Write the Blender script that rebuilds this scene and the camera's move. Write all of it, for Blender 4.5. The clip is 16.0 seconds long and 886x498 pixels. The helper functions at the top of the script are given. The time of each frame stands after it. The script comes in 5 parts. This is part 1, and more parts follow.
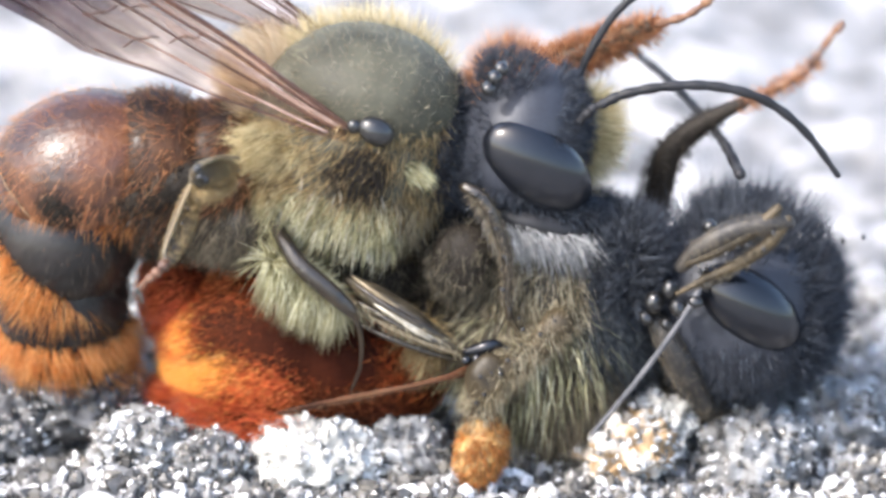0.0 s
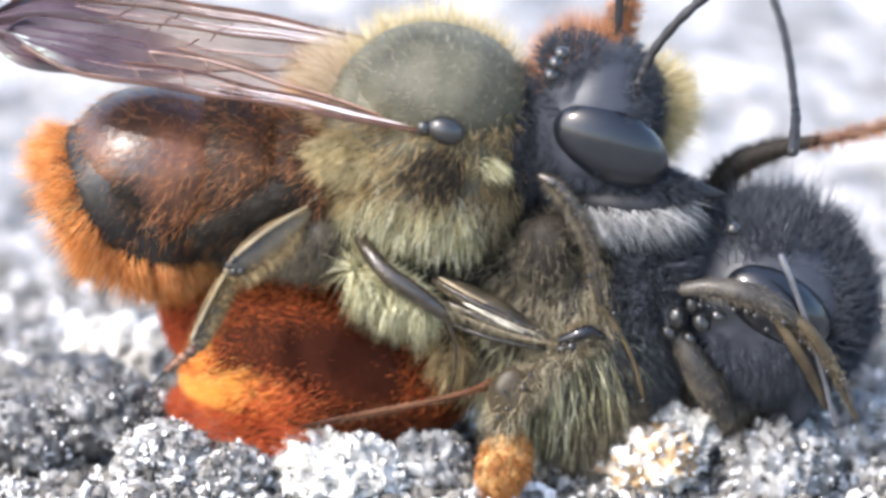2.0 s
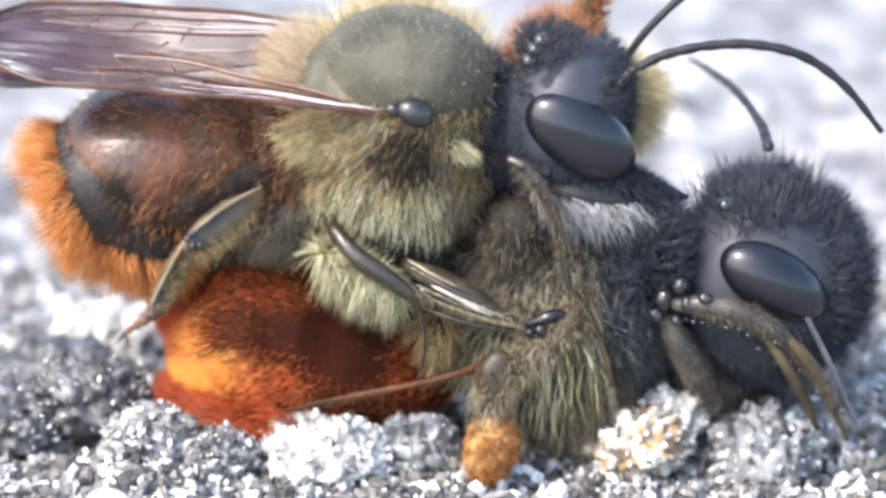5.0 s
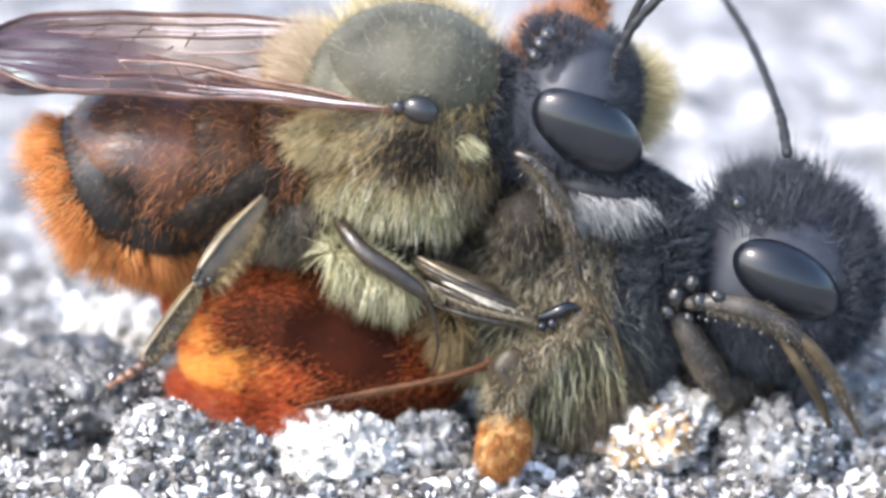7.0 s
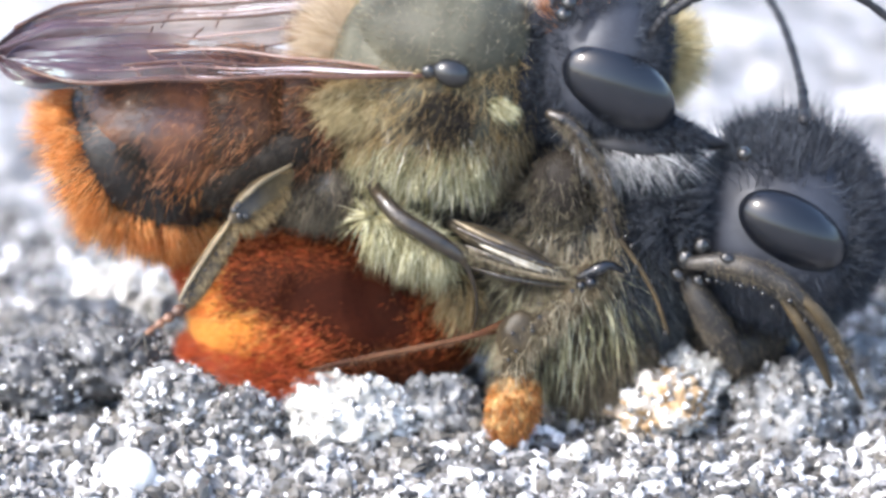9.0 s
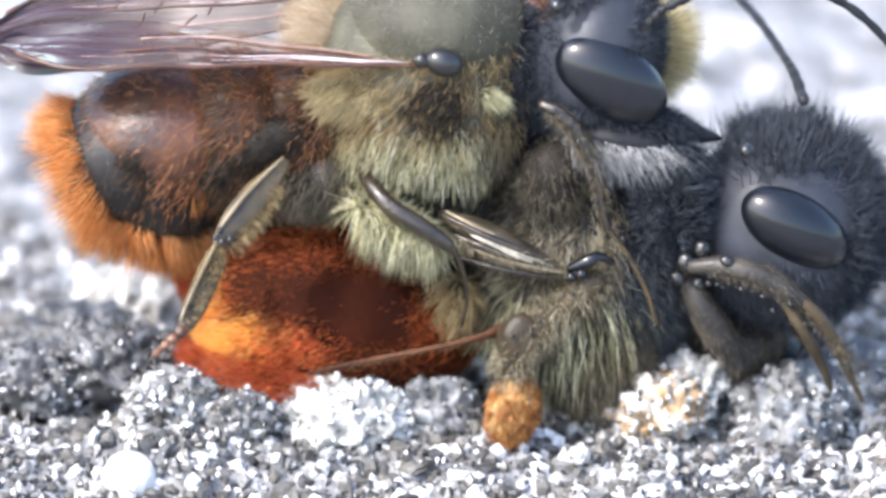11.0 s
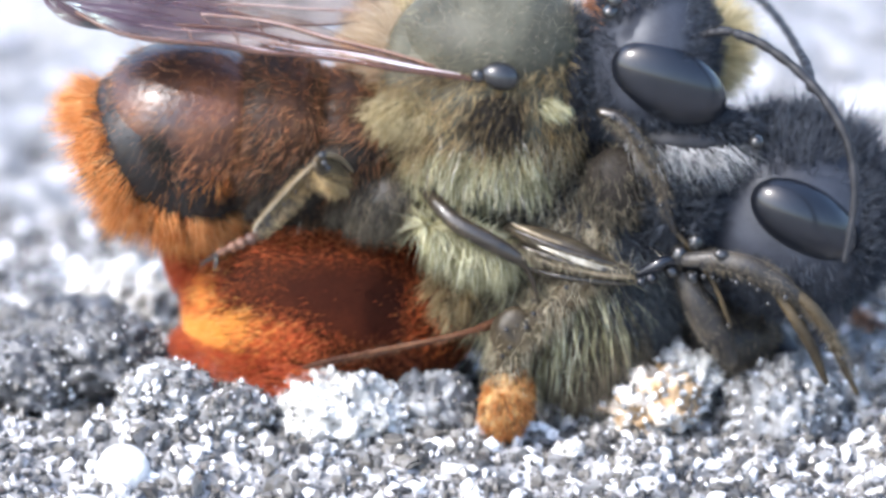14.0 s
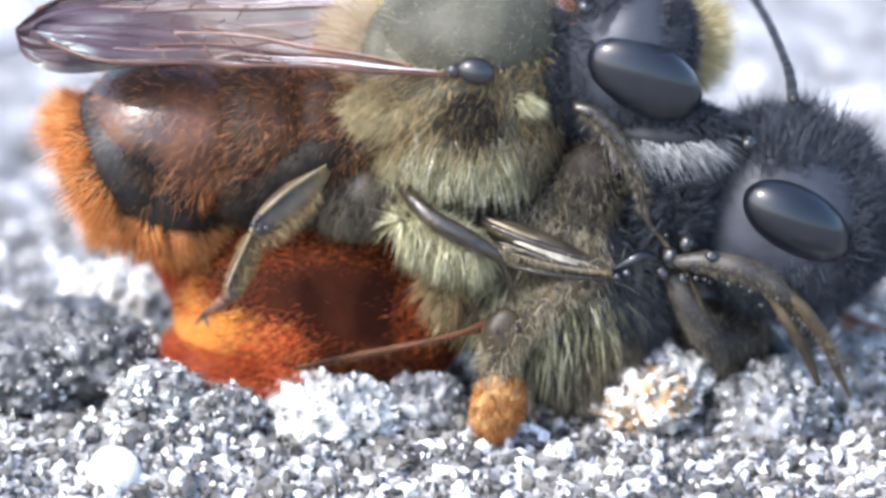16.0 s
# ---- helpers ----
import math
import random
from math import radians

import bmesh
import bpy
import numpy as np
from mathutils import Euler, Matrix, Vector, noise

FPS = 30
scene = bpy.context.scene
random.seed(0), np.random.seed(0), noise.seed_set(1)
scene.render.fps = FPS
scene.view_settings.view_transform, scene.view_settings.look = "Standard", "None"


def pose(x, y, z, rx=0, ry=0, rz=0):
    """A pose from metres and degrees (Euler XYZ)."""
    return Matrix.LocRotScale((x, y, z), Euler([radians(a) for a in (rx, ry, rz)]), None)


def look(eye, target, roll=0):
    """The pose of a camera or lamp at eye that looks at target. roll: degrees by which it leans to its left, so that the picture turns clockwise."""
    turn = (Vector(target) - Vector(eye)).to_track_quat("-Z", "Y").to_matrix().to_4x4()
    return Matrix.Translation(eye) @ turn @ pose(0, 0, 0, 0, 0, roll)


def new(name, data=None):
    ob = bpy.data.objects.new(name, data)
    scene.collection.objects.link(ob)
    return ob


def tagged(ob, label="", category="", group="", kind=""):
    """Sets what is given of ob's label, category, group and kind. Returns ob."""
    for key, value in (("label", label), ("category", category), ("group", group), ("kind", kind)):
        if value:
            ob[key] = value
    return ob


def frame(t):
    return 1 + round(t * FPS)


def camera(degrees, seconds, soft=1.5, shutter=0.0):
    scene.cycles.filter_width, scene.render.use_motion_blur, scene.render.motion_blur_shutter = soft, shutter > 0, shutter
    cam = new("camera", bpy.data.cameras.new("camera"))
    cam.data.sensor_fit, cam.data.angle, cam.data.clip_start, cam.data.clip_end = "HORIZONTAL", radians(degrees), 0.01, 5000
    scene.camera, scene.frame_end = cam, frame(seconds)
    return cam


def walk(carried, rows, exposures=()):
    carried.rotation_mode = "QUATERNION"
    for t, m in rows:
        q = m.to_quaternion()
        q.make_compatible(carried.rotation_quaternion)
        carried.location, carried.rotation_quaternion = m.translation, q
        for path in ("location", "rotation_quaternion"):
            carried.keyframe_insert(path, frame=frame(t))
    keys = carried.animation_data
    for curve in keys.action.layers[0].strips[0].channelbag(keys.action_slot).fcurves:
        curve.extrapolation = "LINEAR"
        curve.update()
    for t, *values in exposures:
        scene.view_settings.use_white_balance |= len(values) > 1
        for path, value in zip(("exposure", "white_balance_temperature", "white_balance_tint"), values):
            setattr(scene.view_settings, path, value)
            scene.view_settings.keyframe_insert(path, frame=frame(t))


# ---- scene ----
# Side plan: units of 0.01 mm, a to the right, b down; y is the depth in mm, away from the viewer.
PITCH = radians(22)
COS, TAN, SIN = math.cos(PITCH), math.tan(PITCH), math.sin(PITCH)
MM = 0.001
FORWARD = Vector((0, COS, -SIN))
UPWARD = Vector((0, SIN, COS))


def plan(a, b, y=0.0):
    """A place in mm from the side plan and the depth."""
    return Vector(((a - 784) * 0.01, y, (441 - b) * 0.01 / COS - y * TAN))


# ---- camera ----
cam = camera(11.194, 16.0, soft=3.2, shutter=0.5)
cam.data.dof.use_dof = True
cam.data.dof.focus_distance = 0.0779
cam.data.dof.aperture_fstop = 75


def stand(dx, dy):
    eye = (FORWARD * -80 + UPWARD * (dy * 0.01) + Vector((-dx * 0.01, 0, 0))) * MM
    return look(eye, eye + FORWARD)


walk(cam, [(t, stand(dx, dy)) for t, dx, dy in (
    (0, -44.4, 70.4), (0.5, -38.3, 79.6), (1, -21.4, 81.2), (1.5, -4.6, 88.8), (2, -4.6, 94.9),
    (2.5, -10.7, 99.5), (3, -24.5, 81.2), (3.5, -29.1, 87.3), (4, -21.4, 88.8), (4.5, -27.6, 68.9),
    (7, -6.1, 59.7), (7.5, -1.5, 56.7), (8, -9.2, 55.1), (8.5, 1.5, 36.7), (9, 10.7, -4.6),
    (11.5, 10.7, 3.1), (12, 7.7, 4.6), (12.5, 0, 0), (13, -3.1, 4.6), (13.5, -3.1, -4.6),
    (14, 0, -10.7), (14.5, -1.5, -4.6), (15, -1.5, -4.6), (15.5, -12.2, 3.1), (16, -15.3, -7.7),
)], ((0, 1.58, 6450, 10), (4.5, 1.57, 6350, 10), (8, 1.54, 6250, 10), (12, 1.50, 6080, 10), (13.5, 1.49, 5980, 10), (16, 1.49, 5980, 10)))

# ---- light ----
world = bpy.data.worlds.new("sky")
scene.world = world
world.use_nodes = True
sky = world.node_tree.nodes.new("ShaderNodeTexSky")
sky.sky_type = "NISHITA"
sky.sun_disc = False
sky.sun_elevation, sky.sun_rotation = radians(49), radians(-125)
sky.air_density, sky.dust_density = 1.0, 3.0
ground_light = world.node_tree.nodes["Background"]
ground_light.inputs["Strength"].default_value = 0.2
world.node_tree.links.new(sky.outputs["Color"], ground_light.inputs["Color"])
sun = new("sun", bpy.data.lights.new("sun", "SUN"))
sun.data.energy, sun.data.angle, sun.data.color = 1.75, radians(0.6), (1.0, 0.965, 0.93)
sun.matrix_world = look((-0.60, -0.42, 0.85), (0, 0, 0))


# ---- materials ----
def shader(name, colours, rough=0.5, metal=0.0, coat=0.0, size=0.3, speck=0.06, bump=0.2, translucent=0.0, sheer=0.0, spec=0.5, islands=False, coat_rough=0.08):
    """A surface whose colour runs over the given ones in two scales of noise (in mm), or from piece to piece."""
    m = bpy.data.materials.new(name)
    m.use_nodes = True
    n, l = m.node_tree.nodes, m.node_tree.links
    p, out = n["Principled BSDF"], n["Material Output"]
    coord = n.new("ShaderNodeTexCoord")
    big, fine = n.new("ShaderNodeTexNoise"), n.new("ShaderNodeTexNoise")
    for node, s, d in ((big, size, 3), (fine, speck, 4)):
        l.new(coord.outputs["Object"], node.inputs["Vector"])
        node.inputs["Scale"].default_value = 1000 / s / 2
        node.inputs["Detail"].default_value = d
    mix = n.new("ShaderNodeMath")
    mix.operation = "MULTIPLY_ADD"
    l.new(fine.outputs["Fac"], mix.inputs[0])
    mix.inputs[1].default_value = 0.45
    if islands:
        geo = n.new("ShaderNodeNewGeometry")
        spread = n.new("ShaderNodeMath")
        spread.operation = "MULTIPLY_ADD"
        spread.inputs[1].default_value, spread.inputs[2].default_value = 0.75, -0.08
        l.new(geo.outputs["Random Per Island"], spread.inputs[0])
        l.new(spread.outputs[0], mix.inputs[2])
    else:
        shift = n.new("ShaderNodeMath")
        shift.operation = "MULTIPLY_ADD"
        shift.inputs[1].default_value, shift.inputs[2].default_value = 1.7, -0.6
        l.new(big.outputs["Fac"], shift.inputs[0])
        l.new(shift.outputs[0], mix.inputs[2])
    ramp = n.new("ShaderNodeValToRGB")
    l.new(mix.outputs[0], ramp.inputs["Fac"])
    steps = ramp.color_ramp.elements
    while len(steps) < len(colours):
        steps.new(0.5)
    for i, c in enumerate(colours):
        steps[i].position = 0.1 + 0.8 * i / max(1, len(colours) - 1)
        steps[i].color = (*c, 1)
    l.new(ramp.outputs["Color"], p.inputs["Base Color"])
    p.inputs["Roughness"].default_value, p.inputs["Metallic"].default_value = rough, metal
    p.inputs["Coat Weight"].default_value, p.inputs["Coat Roughness"].default_value = coat, coat_rough
    p.inputs["Specular IOR Level"].default_value = spec
    if bump:
        b = n.new("ShaderNodeBump")
        b.inputs["Strength"].default_value, b.inputs["Distance"].default_value = bump, speck * MM * 0.5
        l.new(fine.outputs["Fac"], b.inputs["Height"])
        l.new(b.outputs["Normal"], p.inputs["Normal"])
    last = p
    if translucent:
        tr, mx = n.new("ShaderNodeBsdfTranslucent"), n.new("ShaderNodeMixShader")
        l.new(ramp.outputs["Color"], tr.inputs["Color"])
        mx.inputs["Fac"].default_value = translucent
        l.new(last.outputs[0], mx.inputs[1])
        l.new(tr.outputs[0], mx.inputs[2])
        last = mx
    if sheer:
        tr, mx = n.new("ShaderNodeBsdfTransparent"), n.new("ShaderNodeMixShader")
        mx.inputs["Fac"].default_value = sheer
        l.new(last.outputs[0], mx.inputs[1])
        l.new(tr.outputs[0], mx.inputs[2])
        last = mx
    l.new(last.outputs[0], out.inputs["Surface"])
    return m


GRIT = shader("grey_grit", [(0.035, 0.035, 0.035), (0.14, 0.14, 0.14), (0.32, 0.315, 0.315), (0.62, 0.615, 0.615)], 0.75, size=0.5, speck=0.09, bump=0.9)
GRAIN = shader("pale_grain", [(0.03, 0.03, 0.03), (0.075, 0.073, 0.07), (0.14, 0.128, 0.11), (0.24, 0.235, 0.23), (0.85, 0.85, 0.86)], 0.18, size=0.2, speck=0.05, bump=0.7, islands=True)
CRUST = shader("white_crust", [(0.06, 0.057, 0.052), (0.22, 0.21, 0.195), (0.50, 0.495, 0.485), (0.80, 0.80, 0.80)], 0.22, size=0.2, speck=0.05, bump=0.7, islands=True)
WHITE_STONE = shader("white_stone", [(0.12, 0.115, 0.10), (0.40, 0.39, 0.36), (0.76, 0.76, 0.74)], 0.45, size=0.25, speck=0.06, bump=1.0)
RUST_STONE = shader("rust_stone", [(0.10, 0.07, 0.045), (0.36, 0.23, 0.11), (0.58, 0.53, 0.46), (0.82, 0.81, 0.79)], 0.5, size=0.35, speck=0.07, bump=1.0)
GREY_STONE = shader("grey_stone", [(0.05, 0.05, 0.05), (0.18, 0.18, 0.18), (0.50, 0.50, 0.50)], 0.45, size=0.3, speck=0.06, bump=1.0)
DARK_STONE = shader("dark_stone", [(0.018, 0.018, 0.018), (0.06, 0.06, 0.062), (0.20, 0.20, 0.205)], 0.4, size=0.3, speck=0.06, bump=1.0)
BLACK = shader("black_cuticle", [(0.010, 0.010, 0.011), (0.026, 0.026, 0.029)], 0.5, spec=0.28, coat=0.0, size=0.3, speck=0.03, bump=0.25)
SLATE = shader("slate_cuticle", [(0.018, 0.020, 0.026), (0.042, 0.046, 0.058)], 0.45, spec=0.3, size=0.3, speck=0.03, bump=0.3)
OLIVE = shader("olive_cuticle", [(0.028, 0.027, 0.018), (0.072, 0.069, 0.048), (0.13, 0.124, 0.088)], 0.58, spec=0.28, size=0.6, speck=0.035, bump=0.6)
EYE = shader("black_eye", [(0.003, 0.004, 0.006), (0.007, 0.008, 0.012)], 0.42, spec=0.12, coat=1.0, size=0.4, speck=0.02, bump=0.02, coat_rough=0.15)
ASH = shader("ash_grey_feeler", [(0.045, 0.045, 0.05), (0.15, 0.15, 0.16)], 0.35, coat=0.4, size=0.3, speck=0.05, bump=0.4)
BEAD = shader("shiny_bead", [(0.006, 0.006, 0.006), (0.014, 0.013, 0.012)], 0.4, spec=0.3, coat=1.0, size=0.2, speck=0.02, bump=0.05, coat_rough=0.11)
AMBER = shader("amber_cuticle", [(0.012, 0.005, 0.003), (0.042, 0.015, 0.006), (0.10, 0.036, 0.012), (0.20, 0.082, 0.026)], 0.38, spec=0.45, coat=0.4, size=0.7, speck=0.07, bump=0.9, coat_rough=0.17)
UMBER = shader("umber_cuticle", [(0.012, 0.006, 0.003), (0.04, 0.017, 0.007), (0.10, 0.042, 0.016)], 0.5, spec=0.25, coat=0.06, size=0.5, speck=0.06, bump=0.8, coat_rough=0.2)
LEG = shader("brown_leg", [(0.025, 0.019, 0.011), (0.06, 0.044, 0.023), (0.12, 0.085, 0.042)], 0.5, spec=0.4, size=0.5, speck=0.03, bump=0.3, translucent=0.15)
HIND = shader("tan_leg", [(0.035, 0.012, 0.006), (0.085, 0.032, 0.014), (0.15, 0.072, 0.038)], 0.6, spec=0.2, size=0.6, speck=0.03, bump=0.4, translucent=0.15)
DARK_LEG = shader("dark_leg", [(0.018, 0.014, 0.009), (0.042, 0.033, 0.02), (0.10, 0.078, 0.048)], 0.4, coat=0.2, size=0.3, speck=0.05, bump=0.7)
GLOSSY_LEG = shader("glossy_leg", [(0.012, 0.009, 0.006), (0.05, 0.036, 0.02)], 0.34, coat=0.5, size=0.2, speck=0.07, bump=0.8)
SHIN = shader("olive_shin", [(0.03, 0.022, 0.012), (0.085, 0.06, 0.028), (0.18, 0.125, 0.06)], 0.4, coat=0.3, size=0.35, speck=0.03, bump=0.4, translucent=0.12, coat_rough=0.2)
TOE = shader("rusty_toe", [(0.06, 0.03, 0.018), (0.16, 0.075, 0.04), (0.28, 0.15, 0.08)], 0.45, size=0.2, speck=0.04, bump=0.4)
CREAM_HAIR = shader("cream_hair", [(0.18, 0.155, 0.065), (0.57, 0.53, 0.29), (0.92, 0.90, 0.68)], 0.4, bump=0, translucent=0.3, islands=True)
TAWNY_HAIR = shader("tawny_hair", [(0.13, 0.085, 0.032), (0.38, 0.265, 0.115), (0.72, 0.57, 0.31)], 0.4, bump=0, translucent=0.35, islands=True)
ORANGE_HAIR = shader("orange_hair", [(0.34, 0.11, 0.025), (0.66, 0.28, 0.07), (0.84, 0.50, 0.20)], 0.4, bump=0, translucent=0.55, islands=True)
MAROON = shader("maroon_skin", [(0.014, 0.004, 0.002), (0.03, 0.007, 0.003), (0.055, 0.013, 0.005)], 0.7, size=0.9, speck=0.04, bump=0.4, spec=0.05)
BRICK_HAIR = shader("brick_hair", [(0.12, 0.024, 0.007), (0.30, 0.070, 0.016), (0.52, 0.16, 0.040)], 0.4, bump=0, translucent=0.45, islands=True)
# Pale veins, whose colour also carries glints along the wing.
PALE_VEIN_GLINT = shader("pale_vein_glint", [(0.20, 0.11, 0.075), (0.45, 0.33, 0.28)], 0.22, coat=0.7, size=0.4, speck=0.05, bump=0.1)
# Near-white base colour that paints glints on the folded wing.
SILVER_GLINT = shader("silvery_glint", [(0.60, 0.52, 0.53), (0.92, 0.87, 0.90)], 0.2, coat=0.8, size=0.3, speck=0.05, bump=0.3)
RIDGE = shader("tan_ridge", [(0.10, 0.075, 0.04), (0.30, 0.24, 0.15)], 0.3, size=0.3, speck=0.05, bump=0.3)
UMBER_HAIR = shader("umber_hair", [(0.03, 0.017, 0.009), (0.09, 0.047, 0.022), (0.24, 0.13, 0.06)], 0.4, bump=0, translucent=0.3, islands=True)
SOOT_HAIR = shader("soot_hair", [(0.011, 0.009, 0.008), (0.026, 0.022, 0.018), (0.06, 0.05, 0.038)], 0.6, spec=0.15, bump=0, islands=True)
GREY_LEG = shader("grey_leg", [(0.014, 0.013, 0.012), (0.032, 0.029, 0.026), (0.075, 0.064, 0.050)], 0.45, spec=0.35, coat=0.1, size=0.3, speck=0.05, bump=0.7)
# Pale colour that stands for glints on hairs and ribs.
IVORY_GLINT = shader("ivory_glint", [(0.24, 0.21, 0.15), (0.62, 0.58, 0.48)], 0.22, coat=0.6, size=0.25, speck=0.05, bump=0.3)
# Lighter than the fur itself: the sun's glow is put into this colour.
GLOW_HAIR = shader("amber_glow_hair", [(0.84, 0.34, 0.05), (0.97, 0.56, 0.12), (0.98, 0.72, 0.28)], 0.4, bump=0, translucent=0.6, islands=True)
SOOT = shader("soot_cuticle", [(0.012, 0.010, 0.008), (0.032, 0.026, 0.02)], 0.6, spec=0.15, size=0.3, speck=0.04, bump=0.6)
PEBBLE = shader("white_pebble", [(0.62, 0.61, 0.58), (0.82, 0.81, 0.80)], 0.5, size=0.3, speck=0.05, bump=0.25)
RUST_HAIR = shader("rust_hair", [(0.18, 0.06, 0.02), (0.42, 0.17, 0.07), (0.62, 0.33, 0.16)], 0.4, bump=0, translucent=0.35, islands=True)
PEACH_HAIR = shader("peach_hair", [(0.38, 0.27, 0.16), (0.60, 0.48, 0.32), (0.78, 0.70, 0.55)], 0.4, bump=0, translucent=0.4, islands=True)
FLAME_HAIR = shader("flame_hair", [(0.42, 0.065, 0.02), (0.76, 0.165, 0.045), (0.90, 0.34, 0.11)], 0.4, bump=0, translucent=0.55, islands=True)
# Red fur darkened to paint the shade under the male.
SHADED_RED_HAIR = shader("shaded_red_hair", [(0.011, 0.004, 0.003), (0.027, 0.008, 0.005), (0.055, 0.016, 0.008)], 0.8, spec=0.08, bump=0, translucent=0.15, islands=True)
RED_HAIR = shader("red_hair", [(0.22, 0.032, 0.012), (0.52, 0.095, 0.03), (0.74, 0.22, 0.07)], 0.4, bump=0, translucent=0.5, islands=True)
WHITE_HAIR = shader("white_hair", [(0.16, 0.16, 0.16), (0.36, 0.36, 0.36), (0.70, 0.70, 0.69)], 0.3, bump=0, translucent=0.3, islands=True)
YELLOW_HAIR = shader("yellow_hair", [(0.34, 0.26, 0.12), (0.58, 0.48, 0.26), (0.78, 0.70, 0.46)], 0.4, bump=0, translucent=0.4, islands=True)
BROWN_HAIR = shader("brown_hair", [(0.045, 0.037, 0.026), (0.13, 0.105, 0.07), (0.30, 0.25, 0.17)], 0.4, bump=0, translucent=0.2, islands=True)
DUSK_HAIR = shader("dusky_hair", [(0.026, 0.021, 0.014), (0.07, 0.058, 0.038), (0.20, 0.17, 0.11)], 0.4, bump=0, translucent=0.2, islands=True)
KHAKI_HAIR = shader("khaki_hair", [(0.055, 0.043, 0.024), (0.22, 0.175, 0.10), (0.62, 0.56, 0.41)], 0.35, bump=0, translucent=0.25, islands=True)
BLACK_HAIR = shader("black_hair", [(0.017, 0.020, 0.026), (0.034, 0.039, 0.050), (0.07, 0.08, 0.098)], 0.6, spec=0.2, bump=0, islands=True)
SLATE_HAIR = shader("slate_hair", [(0.03, 0.035, 0.04), (0.07, 0.08, 0.088), (0.15, 0.17, 0.18)], 0.6, spec=0.2, bump=0, islands=True)
GLOSS_BLACK = shader("glossy_black_cuticle", [(0.006, 0.005, 0.004), (0.016, 0.013, 0.012)], 0.5, spec=0.3, coat=0.3, size=0.4, speck=0.04, bump=0.3, coat_rough=0.2)
POLLEN = shader("ochre_pollen", [(0.20, 0.095, 0.028), (0.42, 0.23, 0.07), (0.64, 0.45, 0.20)], 0.6, size=0.15, speck=0.05, bump=0.8, translucent=0.15)


def wing_shader():
    """Clear membrane with fine lengthwise pleats, smokier towards the tip, with a thin film's colours in its gloss."""
    m = bpy.data.materials.new("smoky_wing")
    m.use_nodes = True
    n, l = m.node_tree.nodes, m.node_tree.links
    p, out = n["Principled BSDF"], n["Material Output"]
    coord, fold, fine, big = n.new("ShaderNodeTexCoord"), n.new("ShaderNodeMapping"), n.new("ShaderNodeTexNoise"), n.new("ShaderNodeTexNoise")
    fold.inputs["Scale"].default_value = (420, 6000, 6000)
    l.new(coord.outputs["Object"], fold.inputs["Vector"])
    l.new(fold.outputs["Vector"], fine.inputs["Vector"])
    l.new(coord.outputs["Object"], big.inputs["Vector"])
    fine.inputs["Scale"].default_value, fine.inputs["Detail"].default_value = 1.0, 3
    big.inputs["Scale"].default_value, big.inputs["Detail"].default_value = 700, 3
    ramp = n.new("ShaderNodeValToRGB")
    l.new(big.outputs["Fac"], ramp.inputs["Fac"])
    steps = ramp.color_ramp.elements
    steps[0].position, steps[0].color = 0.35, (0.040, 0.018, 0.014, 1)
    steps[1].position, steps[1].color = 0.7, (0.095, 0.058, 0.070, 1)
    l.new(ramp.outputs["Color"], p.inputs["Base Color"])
    p.inputs["Roughness"].default_value, p.inputs["Specular IOR Level"].default_value = 0.3, 0.7
    film = n.new("ShaderNodeMapRange")
    film.inputs["From Min"].default_value, film.inputs["From Max"].default_value = 0.3, 0.7
    film.inputs["To Min"].default_value, film.inputs["To Max"].default_value = 290, 350
    l.new(big.outputs["Fac"], film.inputs["Value"])
    l.new(film.outputs["Result"], p.inputs["Thin Film Thickness"])
    p.inputs["Thin Film IOR"].default_value = 1.56
    b = n.new("ShaderNodeBump")
    b.inputs["Strength"].default_value, b.inputs["Distance"].default_value = 1.0, 0.00008
    l.new(fine.outputs["Fac"], b.inputs["Height"])
    l.new(b.outputs["Normal"], p.inputs["Normal"])
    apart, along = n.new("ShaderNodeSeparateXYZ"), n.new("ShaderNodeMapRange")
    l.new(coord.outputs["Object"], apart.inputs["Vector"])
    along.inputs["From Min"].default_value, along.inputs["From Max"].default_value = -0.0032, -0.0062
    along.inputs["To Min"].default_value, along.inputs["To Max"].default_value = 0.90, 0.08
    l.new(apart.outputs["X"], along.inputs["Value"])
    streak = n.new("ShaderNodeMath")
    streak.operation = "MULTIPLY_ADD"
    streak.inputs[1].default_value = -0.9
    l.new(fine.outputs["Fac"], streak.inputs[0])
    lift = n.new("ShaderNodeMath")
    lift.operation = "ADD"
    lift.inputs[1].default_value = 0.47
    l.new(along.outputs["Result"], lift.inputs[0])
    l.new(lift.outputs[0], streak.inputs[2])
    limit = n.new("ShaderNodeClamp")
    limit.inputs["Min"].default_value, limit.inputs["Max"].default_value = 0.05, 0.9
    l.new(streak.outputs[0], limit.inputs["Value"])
    tr, mx = n.new("ShaderNodeBsdfTransparent"), n.new("ShaderNodeMixShader")
    tr.inputs["Color"].default_value = (0.97, 0.90, 0.84, 1)
    l.new(limit.outputs[0], mx.inputs["Fac"])
    l.new(p.outputs[0], mx.inputs[1])
    l.new(tr.outputs[0], mx.inputs[2])
    l.new(mx.outputs[0], out.inputs["Surface"])
    return m


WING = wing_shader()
TAIL_HAIR = shader("tail_hair", [(0.48, 0.18, 0.045), (0.82, 0.39, 0.11), (0.95, 0.66, 0.32)], 0.4, bump=0, translucent=0.6, islands=True)
VEIN = shader("dark_vein", [(0.035, 0.015, 0.010), (0.11, 0.048, 0.026)], 0.35, size=0.4, speck=0.05, bump=0.1)

# ---- mesh tools: everything in mm, as (points, faces) ----
rng = np.random.default_rng(7)


